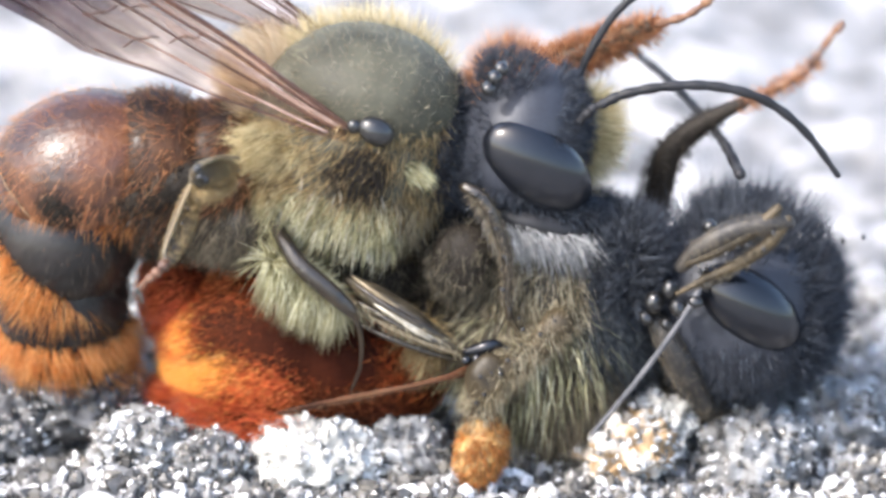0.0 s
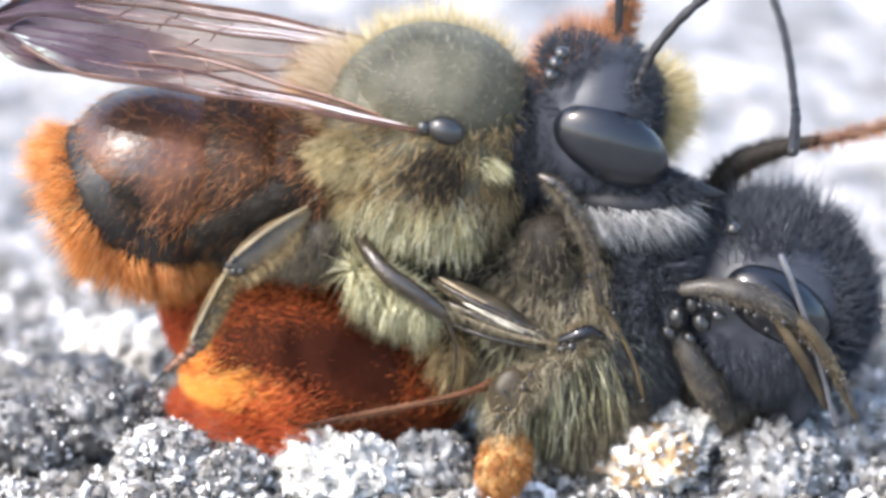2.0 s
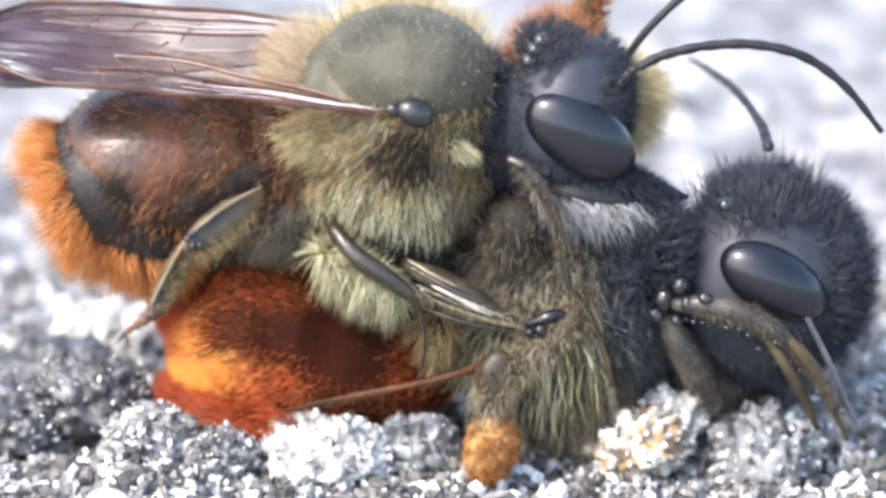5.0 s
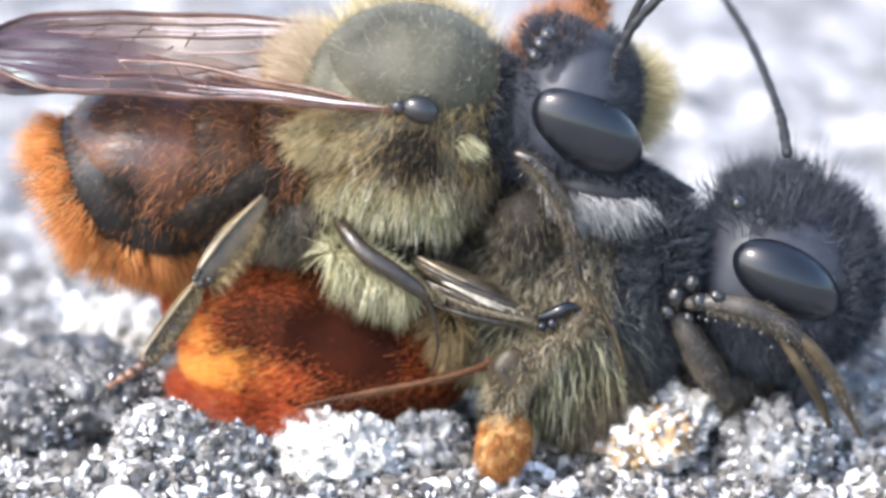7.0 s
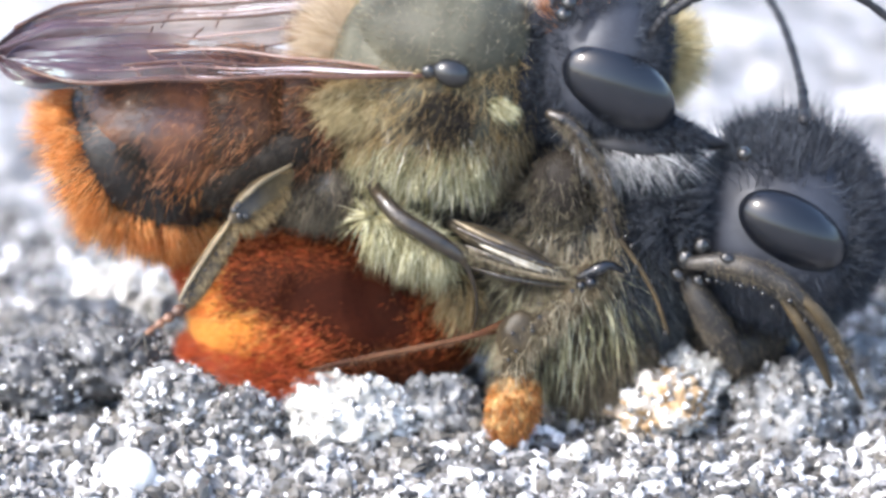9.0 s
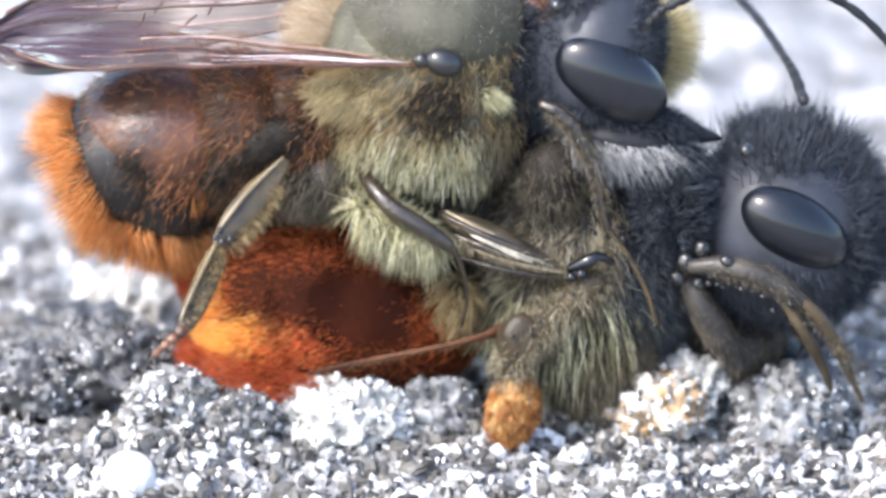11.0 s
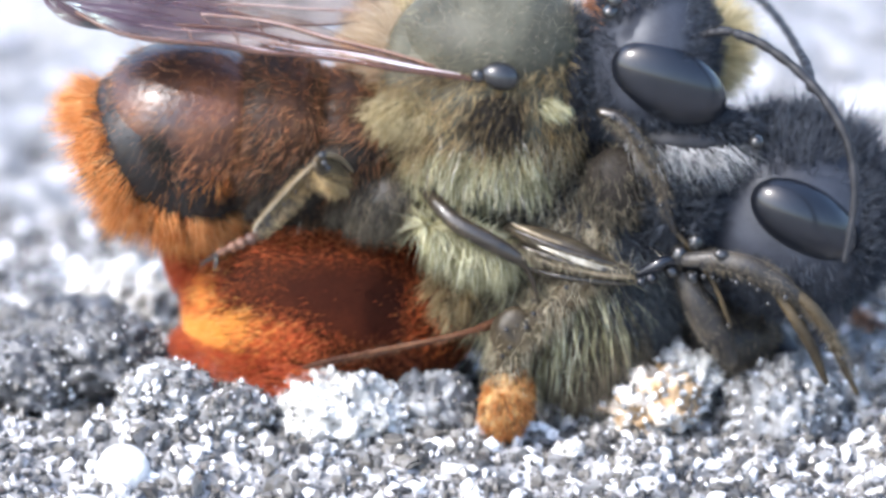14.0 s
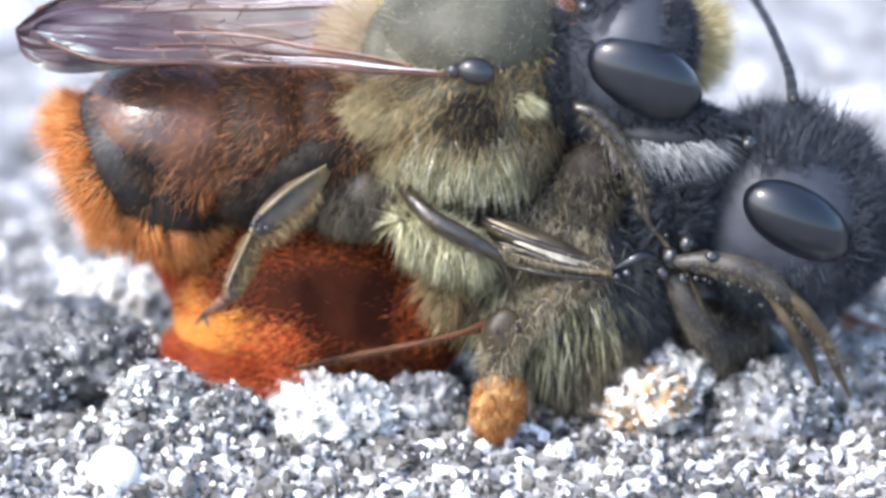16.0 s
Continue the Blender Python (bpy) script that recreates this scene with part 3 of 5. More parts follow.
    # antennae
    at = plan(1130, 92, -0.75)
    near = part("antenna", limb((1130, 92, -0.75, 0.06), (1142, 70, -0.8, 0.075), (1164, 48, -0.85, 0.08), (1172, 44, -0.85, 0.05), (1180, 40, -0.85, 0.085), (1225, 22, -0.85, 0.085), (1300, 10, -0.85, 0.085), (1380, 12, -0.85, 0.085), (1460, 35, -0.85, 0.085), (1530, 88, -0.85, 0.072), (1590, 165, -0.85, 0.05), sides=12, n=14, ring=0.22), BLACK, bee, "long curved black antenna", at)
    at2 = plan(1120, 80, 0.6)
    far = part("antenna", limb((1120, 80, 0.6, 0.06), (1150, 30, 0.6, 0.07), (1200, -40, 0.6, 0.075), (1280, -110, 0.6, 0.075), (1400, -150, 0.6, 0.07), (1520, -140, 0.6, 0.05), sides=10), BLACK, bee, "long curved black antenna", at2)
    # abdomen
    specs = {1: ((535, 235), (0.95, 1.15, 1.25), UMBER, SOOT_HAIR), 2: ((420, 235), (1.1, 1.35, 1.38), UMBER, SOOT_HAIR),
             3: ((285, 240), (1.55, 1.45, 1.32), AMBER, ORANGE_HAIR), 4: ((225, 278), (1.35, 1.4, 1.32), GLOSS_BLACK, TAIL_HAIR),
             5: ((270, 322), (1.25, 1.25, 1.18), GLOSS_BLACK, TAIL_HAIR), 6: ((290, 378), (0.85, 0.85, 0.85), GLOSS_BLACK, TAIL_HAIR)}
    segments = {}
    for k, ((a, b), r, material, hair) in specs.items():
        c = plan(a, b, 0.0)
        shell = ball(c, r, 0, 32, 22, power=1.25)
        seg = part("tergite", shell, material, bee, "banded abdomen ring", c)
        edge = c.x - r[0] * 0.35
        if k >= 4:
            part("hair_fringe", fur(shell, 5000 if k == 6 else 15000, 0.36 if k == 6 else 0.62, 0.0065, (-0.85, -0.1, -0.1), 0.4, 0.08, 0.18, lambda p, n: p[0] < edge and (k == 6 or p[0] > c.x - r[0] * 0.78), 0.24), hair, seg, "orange hair fringe")
            part("down", fur(shell, 5000, 0.16, 0.005, (-0.8, -0.1, -0.3), 0.7, 0.1, 0.2, lambda p, n: n[1] < 0.3, 0.25, True), SOOT_HAIR, seg, "short black down")
        else:
            part("hair_fringe", fur(shell, 5200, 0.42, 0.007, (-0.5, -0.3, -0.7), 0.62, 0.2, 0.2, lambda p, n: n[2] < (-0.62 if k == 3 else -0.25), 0.3), hair, seg, "sparse hairs below")
            part("down", fur(shell, 9000, 0.26, 0.0042, (-0.6, -0.1, -0.6), 0.7, 0.1, 0.22, lambda p, n: n[1] < 0.3 and (k < 3 or n[2] < -0.2 or rng.random() < 0.45), 0.25, True), RUST_HAIR if k == 3 else UMBER_HAIR, seg, "short brown down")
            if k < 3:
                part("rusty_down", fur(shell, 2600, 0.3, 0.006, (-0.7, -0.2, -0.4), 0.7, 0.1, 0.25, lambda p, n: n[1] < 0.2, 0.35), RUST_HAIR, seg, "rusty hairs")
                part("band", ball(c - Vector((r[0] * 0.30, 0, 0)), (r[0] * 0.12, r[1] * 0.965, r[2] * 0.965), 0, 32, 12), BLACK, seg, "dark band")
        if k == 3:
            spot = ball(plan(252, 300, -1.27), (0.44, 0.15, 0.40), 30)
            part("blotch", spot, SOOT, seg, "black blotch")
            part("blotch_hair", fur(spot, 900, 0.16, 0.006, (-0.4, -0.2, -0.7), 0.75, 0.1, 0.15, lambda p, n: n[1] < 0), SOOT_HAIR, seg, "black hairs of the blotch")
            for offset, first, last in ((-1.12, -2.3, -0.7),):
                rim = []
                for g in np.linspace(first, last, 12):
                    x = offset
                    for _ in range(12):
                        wide = (1 - min(0.98, x / r[0]) ** 2) ** 0.4
                        x = offset - 0.5 * r[2] * wide * math.cos(g)
                    rim.append((c.x + x, r[1] * (wide + 0.012) * math.sin(g), c.z + r[2] * (wide + 0.012) * math.cos(g), 0.011))
                part("pale_rim", tube(rim, sides=6, n=4), RIDGE, seg, "thin pale rim of a ring")
        segments[k] = seg
    # hind leg on the near side: thigh, flat shin, flat first foot joint with small ones after it
    hip = plan(520, 262, -1.2)
    line = ((570, 240, -0.7, 0.3), (505, 260, -0.95, 0.38), (440, 296, -1.05, 0.36), (385, 326, -1.05, 0.26), (345, 345, -1.0, 0.12))
    hind = part("hind_thigh", limb(*line, sides=14), SOOT, bee, "dark thick hind thigh", hip)
    part("thigh_hair", fur(limb(*line), 4200, 0.18, 0.006, (-0.6, -0.2, -0.5), 0.65, 0.1, 0.25, None, 0.2), SOOT_HAIR, hind, "black thigh hairs")
    knee = plan(480, 300, -1.75)
    shin = part("hind_shin", limb((480, 300, -1.75, 0.10), (462, 324, -1.75, 0.2), (432, 362, -1.75, 0.29), (404, 398, -1.75, 0.28), (382, 426, -1.75, 0.2), (371, 440, -1.75, 0.1), sides=14, flat=0.5), SHIN, bee, "flat olive-brown hind shin", knee)
    part("pale_ridge", limb((472, 296, -1.86, 0.02), (440, 330, -1.9, 0.04), (408, 366, -1.92, 0.045), (380, 404, -1.9, 0.04), (362, 432, -1.85, 0.02)), RIDGE, shin, "pale shining edge of the shin")
    part("shin_fringe", fur(limb((470, 325, -1.72, 0.06), (448, 370, -1.72, 0.1), (415, 415, -1.72, 0.1), (392, 440, -1.72, 0.05)), 420, 0.26, 0.007, (0.35, -0.2, -0.75), 0.75, 0.1, 0.2), TAWNY_HAIR, shin, "golden fringe of the shin")
    for a, b in ((366, 428), (372, 446), (386, 440), (360, 440)):
        part("spur", ball(plan(a, b, -1.9), (0.06, 0.06, 0.06), 0, 12, 8), BEAD, shin, "shiny black joint spur")
    ankle = plan(371, 440, -1.8)
    foot = part("hind_foot", limb((371, 440, -1.8, 0.09), (358, 462, -1.8, 0.18), (334, 502, -1.8, 0.22), (306, 548, -1.8, 0.21), (286, 580, -1.8, 0.15), (279, 590, -1.8, 0.09), sides=14, flat=0.5), SHIN, bee, "flat brown bristly hind foot", ankle)
    part("pale_ridge", limb((362, 438, -1.88, 0.02), (340, 470, -1.93, 0.04), (308, 518, -1.95, 0.045), (282, 560, -1.93, 0.04), (270, 582, -1.88, 0.02)), RIDGE, foot, "pale shining edge of the foot")
    for k, (a, b, c, d, r) in enumerate(((279, 590, 262, 604, 0.11), (262, 604, 246, 616, 0.10), (246, 616, 232, 626, 0.085), (232, 626, 212, 642, 0.06))):
        part("toe", limb((a, b, -1.8, r * 0.6), ((a + c) / 2, (b + d) / 2, -1.8, r), (c, d, -1.8, r * 0.55)), TOE, foot, "rusty foot joint")
    for dx in (-6, 8):
        part("claw", limb((212, 642, -1.8, 0.04), (206 + dx, 656, -1.82, 0.03), (200 + dx * 2, 668, -1.8, 0.012)), DARK_LEG, foot)
    part("bristles", fur(limb((360, 460, -1.8, 0.14), (322, 520, -1.8, 0.16), (285, 580, -1.8, 0.1)), 800, 0.15, 0.005, (0.0, -0.2, -0.7), 0.65), TAWNY_HAIR, foot)
    spines(foot, [(355, 460, -1.95), (320, 520, -2.0), (285, 580, -1.95)], 8, 0.03)
    # middle and front legs
    mid = part("middle_leg", limb((640, 310, -0.9, 0.12), (668, 350, -1.55, 0.14), (700, 385, -1.85, 0.16), (750, 418, -1.95, 0.17), (795, 448, -1.95, 0.13), (812, 466, -1.9, 0.06), (826, 500, -1.85, 0.04), (832, 545, -1.8, 0.03), (824, 590, -1.7, 0.02), n=8), GLOSSY_LEG, bee, "shiny dark middle leg")
    part("middle_foot", joined(limb((1010, 490, -1.7, 0.07), (1040, 478, -1.75, 0.12), (1060, 470, -1.7, 0.09), (1085, 480, -1.6, 0.05)), ball(plan(1030, 500, -1.8), (0.1, 0.1, 0.1)), ball(plan(1012, 505, -1.8), (0.09, 0.09, 0.09))), EYE, mid, "shiny black foot joints")
    brush = ball(plan(712, 418, -1.4), (0.85, 0.3, 0.18), 26)
    part("leg_brush", fur(brush, 2200, 0.62, 0.010, (-0.08, -0.25, -0.95), 0.82, 0.1, 0.16, None, 0.16), CREAM_HAIR, mid, "brush of long cream hairs")
    thigh = part("thigh", limb((790, 398, -1.2, 0.1), (840, 420, -1.5, 0.2), (900, 446, -1.6, 0.2), (985, 486, -1.6, 0.09), flat=1.3), DARK_LEG, mid, "glossy dark thigh")
    # Ribs stand for the female's folded wing; the ivory ones paint its glints.
    for a, b, c, d, y, r, m in ((795, 392, 960, 462, -1.72, 0.045, RIDGE), (800, 404, 985, 478, -1.80, 0.06, GLOSSY_LEG), (815, 420, 975, 484, -1.85, 0.045, IVORY_GLINT), (812, 434, 990, 492, -1.85, 0.06, GLOSSY_LEG),
                                (825, 452, 1000, 498, -1.85, 0.05, RIDGE), (815, 470, 995, 508, -1.78, 0.055, GLOSSY_LEG), (860, 440, 965, 486, -1.9, 0.03, IVORY_GLINT)):
        part("wing_rib", limb((a, b, y + 0.25, r * 0.5), (a * 0.66 + c * 0.34, b * 0.66 + d * 0.34 + 5, y, r), (a * 0.3 + c * 0.7, b * 0.3 + d * 0.7 + 4, y, r), (c, d, y + 0.15, r * 0.4)), m, thigh)
    part("leg_hair", fur(limb((700, 380, -1.75, 0.13), (805, 440, -1.8, 0.07), (890, 462, -1.8, 0.11), (1000, 488, -1.7, 0.06)), 700, 0.22, 0.006, (0.2, -0.3, -0.7), 0.5), KHAKI_HAIR, mid)
    fore = part("front_leg", limb((960, 210, -1.35, 0.10), (990, 225, -1.45, 0.13), (1025, 270, -1.5, 0.12), (1055, 330, -1.5, 0.11), (1062, 380, -1.5, 0.09), (1075, 420, -1.5, 0.07)), GLOSSY_LEG, bee, "dark front leg hooked over the female")
    part("front_foot", limb((1075, 420, -1.5, 0.05), (1105, 460, -1.55, 0.045), (1140, 520, -1.6, 0.045), (1165, 590, -1.6, 0.04)), LEG, fore)
    spines(fore, [(985, 225, -1.6), (1040, 300, -1.65), (1062, 380, -1.6), (1110, 465, -1.6), (1160, 585, -1.65)], 14, 0.04)
    part("leg_hair", fur(limb((985, 225, -1.45, 0.13), (1040, 300, -1.5, 0.12), (1062, 380, -1.5, 0.09)), 600, 0.2, 0.007, (0.1, -0.3, -0.7), 0.6, 0.1, 0.25), BROWN_HAIR, fore)
    # Dark ball that paints the shade in the hollow behind the front leg.
    shade_fill = ball(plan(978, 335, -1.0), (0.55, 0.45, 0.7), 10)
    part("shade_fill", shade_fill, SOOT, fore, "dark filling painted for a shaded hollow")
    part("shade_fill_fur", fur(shade_fill, 900, 0.3, 0.008, (0.1, -0.3, -0.8), 0.66, 0.2, 0.3, lambda p, n: n[1] < 0.4, 0.45), DUSK_HAIR, fore, "dusky hairs of the shaded hollow")
    # front leg of the far side, raised at first
    shoulder = plan(1215, 265, 0.9)
    raised = part("raised_leg", limb((1195, 330, 0.9, 0.26), (1212, 268, 0.9, 0.24), (1226, 205, 0.9, 0.23), (1262, 166, 0.9, 0.2), (1318, 132, 0.9, 0.15), (1360, 112, 0.9, 0.1), sides=12), SOOT, bee, "raised dark hairy front leg", shoulder)
    part("leg_hair", fur(limb((1200, 300, 0.9, 0.24), (1226, 205, 0.9, 0.22), (1300, 142, 0.9, 0.16)), 1800, 0.22, 0.007, (0.2, 0, 0.1), 0.3), SOOT_HAIR, raised, "black leg hairs")
    toes = ((1360, 112, 1402, 92, 0.12), (1402, 92, 1440, 72, 0.11), (1440, 72, 1472, 52, 0.1), (1472, 52, 1492, 22, 0.085), (1492, 22, 1512, -8, 0.075), (1512, -8, 1528, -24, 0.09))
    for a, b, c, d, r in toes:
        part("toe", limb((a, b, 0.9, r * 0.6), ((a + c) / 2, (b + d) / 2, 0.9, r), (c, d, 0.9, r * 0.6)), TOE, raised, "rusty foot joint")
    part("foot_hair", fur(limb((1350, 117, 0.9, 0.1), (1440, 72, 0.9, 0.1), (1480, 45, 0.9, 0.08)), 500, 0.2, 0.007, (0.5, 0, -0.2), 0.4), RUST_HAIR, raised, "rusty foot hairs")
    raised2 = part("raised_leg", limb((1020, 50, 1.2, 0.3), (1090, 20, 1.2, 0.27), (1150, -4, 1.2, 0.2), (1195, -20, 1.2, 0.12)), LEG, bee, "raised rusty hairy leg", plan(1060, 60, 1.2))
    part("leg_hair", fur(limb((1020, 50, 1.2, 0.3), (1090, 20, 1.2, 0.27), (1195, -20, 1.2, 0.14)), 2400, 0.3, 0.008, (0.5, 0, 0.3), 0.4), RUST_HAIR, raised2, "rusty leg hairs")
    for a, b, c, d, r in ((1195, -20, 1225, -30, 0.1), (1225, -30, 1255, -38, 0.09), (1255, -38, 1282, -55, 0.08), (1282, -55, 1300, -72, 0.1)):
        part("toe", limb((a, b, 1.2, r * 0.6), ((a + c) / 2, (b + d) / 2, 1.2, r), (c, d, 1.2, r * 0.6)), TOE, raised2, "rusty foot joint")
    # wings
    wings = []
    for side in (-1, 1):
        hinge = plan(752, 146, -1.6) if side < 0 else plan(720, -5, 1.2)
        wing = wing_blade(bee, hinge, 7.3, 1.75 if side < 0 else 1.85, -side)
        wings.append(wing)
    return bee, dict(head=head, near=near, far=far, segments=segments, shin=shin, foot=foot, raised=raised, raised2=raised2, wings=wings)


def wing_blade(bee, hinge, length, chord, across):
    """A pleated membrane that reaches back (-x) from its hinge and lies flat in x and y (y: away), with veins and a hind wing."""
    def shape(s, w):
        # s: along the wing 0..1, w: across 0..1
        width = chord * (0.10 + 0.90 * min(1, s * 1.6) ** 0.9) * max(0, 1 - max(0, (s - 0.78) / 0.22) ** 2.6) ** 0.7 + 0.01
        lead = 0.10 * math.sin(s * math.pi)
        z = (0.06 * math.sin(w * 19 + s * 3) + 0.03 * math.sin(w * 43 + s * 7) + 0.03 * math.sin(s * 22 + w * 5)) * min(1, s * 2 + 0.2) - 0.12 * w * w + 0.10 * math.sin(s * 2.4)
        tip = 0.5 * chord * max(0, (s - 0.78) / 0.22) ** 2.2
        return hinge + Vector((-s * length, across * (w * width - lead + tip), z))
    v, f = [], []
    ns, nw = 80, 60
    for i in range(ns + 1):
        for j in range(nw + 1):
            v.append(shape(i / ns, j / nw))
    for i in range(ns):
        for j in range(nw):
            a = i * (nw + 1) + j
            f.append((a, a + 1, a + nw + 2, a + nw + 1))
    v = [tuple(p) for p in v]
    top = [(x, y, z + 0.014) for x, y, z in v]
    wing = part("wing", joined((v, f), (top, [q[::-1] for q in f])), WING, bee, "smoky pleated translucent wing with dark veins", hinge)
    for w0, w1, s0, s1, r in ((0.0, 0.0, 0.0, 0.95, 0.045), (0.15, 0.1, 0.0, 0.8, 0.028), (0.5, 0.32, 0.03, 0.72, 0.024), (0.8, 0.62, 0.05, 0.66, 0.022), (0.95, 0.9, 0.05, 0.6, 0.02),
                              (0.05, 0.03, 0.02, 0.55, 0.010), (0.10, 0.06, 0.05, 0.9, 0.009), (0.22, 0.17, 0.02, 0.6, 0.010), (0.32, 0.24, 0.1, 0.8, 0.009), (0.42, 0.30, 0.04, 0.5, 0.010)):
        line = [(*(shape(s0 + (s1 - s0) * k / 9, w0 + (w1 - w0) * k / 9) + Vector((0, 0, 0.01))), r) for k in range(10)]
        part("vein", tube(line, sides=6, n=2), VEIN if w0 in (0.0, 0.15, 0.5, 0.95) else PALE_VEIN_GLINT, wing)
    # Bright glints near the hinge, painted as thin pale tubes.
    for k in range(12):
        w, s0, s1 = 0.03 + 0.034 * k, rng.uniform(0.03, 0.2), rng.uniform(0.3, 0.55)
        line = [(*(shape(s0 + (s1 - s0) * i / 9, w * (1 - 0.25 * i / 9)) + Vector((0, 0, 0.02))), 0.008 * (1 - 0.05 * i)) for i in range(10)]
        part("glint_line", tube(line, sides=5, n=2), SILVER_GLINT, wing, "thin pale line painted as a glint")
    for s, wa, wb in ((0.42, 0.12, 0.45), (0.55, 0.1, 0.4), (0.66, 0.08, 0.36), (0.5, 0.45, 0.75), (0.62, 0.38, 0.66)):
        line = [(*(shape(s + 0.05 * k / 4, wa + (wb - wa) * k / 4) + Vector((0, 0, 0.01))), 0.018) for k in range(5)]
        part("cross_vein", tube(line, sides=6, n=2), VEIN, wing)
    return wing


# ---- the female bee, below ----
def build_female():
    bee = thing("female_bee", plan(900, 700, 0.2), "black-headed female mason bee with a rust-red furry abdomen on grit", "bee")
    abdomen = ball(plan(588, 546, 0.1), (2.6, 1.75, 1.64), 7, 120, 90, power=1.2)
    belly = part("abdomen", abdomen, MAROON, bee, "dark maroon abdomen with rust-red fur")
    def zone(p):
        """Which fur grows here: the sun's glow painted as a small amber patch low at the tail, flame orange round it,
        the male's shade painted as a dark saddle, brick red elsewhere.
        """
        a, b = p[0] * 100 + 784, 441 - (p[2] + p[1] * TAN) * COS * 100
        k = 0.5 * noise.noise(Vector(p) * 1.6) + 0.25 * noise.noise(Vector(p) * 5)
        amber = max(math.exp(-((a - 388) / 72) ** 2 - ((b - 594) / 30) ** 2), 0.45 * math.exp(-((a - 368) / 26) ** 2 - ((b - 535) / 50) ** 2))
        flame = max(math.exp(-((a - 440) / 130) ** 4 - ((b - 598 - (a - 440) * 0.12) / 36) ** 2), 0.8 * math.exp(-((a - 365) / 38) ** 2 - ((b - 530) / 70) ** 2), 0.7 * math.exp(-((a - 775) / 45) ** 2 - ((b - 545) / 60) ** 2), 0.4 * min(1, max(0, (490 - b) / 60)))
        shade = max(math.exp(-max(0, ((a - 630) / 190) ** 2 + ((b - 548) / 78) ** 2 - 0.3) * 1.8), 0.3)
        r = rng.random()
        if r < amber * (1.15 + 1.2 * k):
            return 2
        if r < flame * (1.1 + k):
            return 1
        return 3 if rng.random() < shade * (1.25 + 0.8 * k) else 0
    comb = (-0.9, -0.05, -0.25)
    for k, (count, length, material, text) in enumerate(((110000, 0.07, BRICK_HAIR, "short brick-red fur"), (110000, 0.16, FLAME_HAIR, "short flame-red fur"), (150000, 0.18, GLOW_HAIR, "short fur lightened to amber for the sun's glow"), (90000, 0.06, SHADED_RED_HAIR, "short red fur darkened for the male's shade"))):
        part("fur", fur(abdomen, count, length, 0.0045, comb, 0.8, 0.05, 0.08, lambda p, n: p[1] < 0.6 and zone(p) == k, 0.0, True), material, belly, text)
    tip = ball(plan(372, 462, 0.35), (0.72, 0.9, 1.05), -20)
    part("tail_tip", tip, MAROON, belly)
    part("tail_fur", fur(tip, 16000, 0.18, 0.005, (-0.8, -0.1, -0.4), 0.78, 0.1, 0.1, lambda p, n: n[1] < 0.4, 0.0, True), RED_HAIR, belly, "rust-red tail fur")
    part("belly_brush", fur(ball(plan(520, 632, -0.2), (2.1, 1.6, 0.5), 4), 20000, 0.26, 0.005, (-0.9, -0.1, -0.2), 0.82, 0.05, 0.1, None, 0.6, True), RED_HAIR, belly, "rust-red brush of hairs")
    part("side_brush", fur(ball(plan(800, 528, -1.2), (0.3, 0.25, 0.5), -15), 420, 0.5, 0.008, (-0.45, -0.25, -0.75), 0.75, 0.1, 0.18), TAWNY_HAIR, belly, "orange tuft")
    thorax = ball(plan(1030, 450, 0.3), (2.1, 1.6, 1.9), 6, 36, 24)
    chest = part("thorax", thorax, BLACK, bee, "black thorax")
    split = plan(1090, 0).x
    part("breast_fur", fur(thorax, 16000, 0.5, 0.008, (-0.1, -0.2, -0.8), 0.6, 0.2, 0.22, lambda p, n: p[0] < split and p[1] < 0.3, 0.3), KHAKI_HAIR, chest, "khaki breast fur")
    part("thorax_fur", fur(thorax, 6500, 0.5, 0.011, (0.1, -0.2, -0.4), 0.4, 0.2, 0.25, lambda p, n: p[0] > split - 0.2, 0.3), BLACK_HAIR, chest, "black fur")
    part("lower_fur", fur(thorax, 10000, 0.52, 0.010, (0.1, -0.2, -0.6), 0.5, 0.2, 0.25, lambda p, n: p[0] > split - 0.2 and p[2] < plan(0, 455, p[1]).z, 0.3), SLATE_HAIR, chest, "slate-grey fur")
    # Glints over the thorax, painted as pale hairs.
    part("glint_fur", fur(thorax, 500, 0.4, 0.012, (-0.1, -0.35, -0.7), 0.7, 0.1, 0.3, lambda p, n: p[1] < -0.3 and p[2] < plan(0, 330, p[1]).z, 0.4), IVORY_GLINT, chest, "scattered pale hairs standing for glints")
    part("flank_fur", fur(ball(plan(985, 545, -0.55), (1.35, 0.9, 1.15)), 5200, 0.55, 0.009, (-0.1, -0.3, -0.9), 0.6, 0.2, 0.32, None, 0.4), BROWN_HAIR, chest, "grey-brown flank fur")
    part("long_hairs", fur(ball(plan(985, 560, -0.75), (1.3, 0.9, 1.15)), 800, 0.8, 0.010, (-0.1, -0.25, -0.9), 0.72, 0.1, 0.16, lambda p, n: n[1] < 0.2), CREAM_HAIR, chest, "scattered long pale hairs")
    part("flank", ball(plan(985, 545, -0.5), (1.35, 0.9, 1.15)), DARK_LEG, chest)
    waist = ball(plan(815, 490, 0.3), (1.1, 1.1, 0.8))
    part("waist", waist, SOOT, chest)
    part("waist_fur", fur(waist, 5000, 0.4, 0.008, (-0.2, -0.3, -0.7), 0.6, 0.1, 0.22, lambda p, n: n[1] < 0.2, 0.25), DUSK_HAIR, chest, "dusky brown waist hairs")
    # head
    at = plan(1250, 420, 0)
    skull = ball(plan(1385, 395, 0), (1.75, 1.8, 1.75), 20, 40, 28)
    head = part("head", skull, SLATE, bee, "broad black head", at)
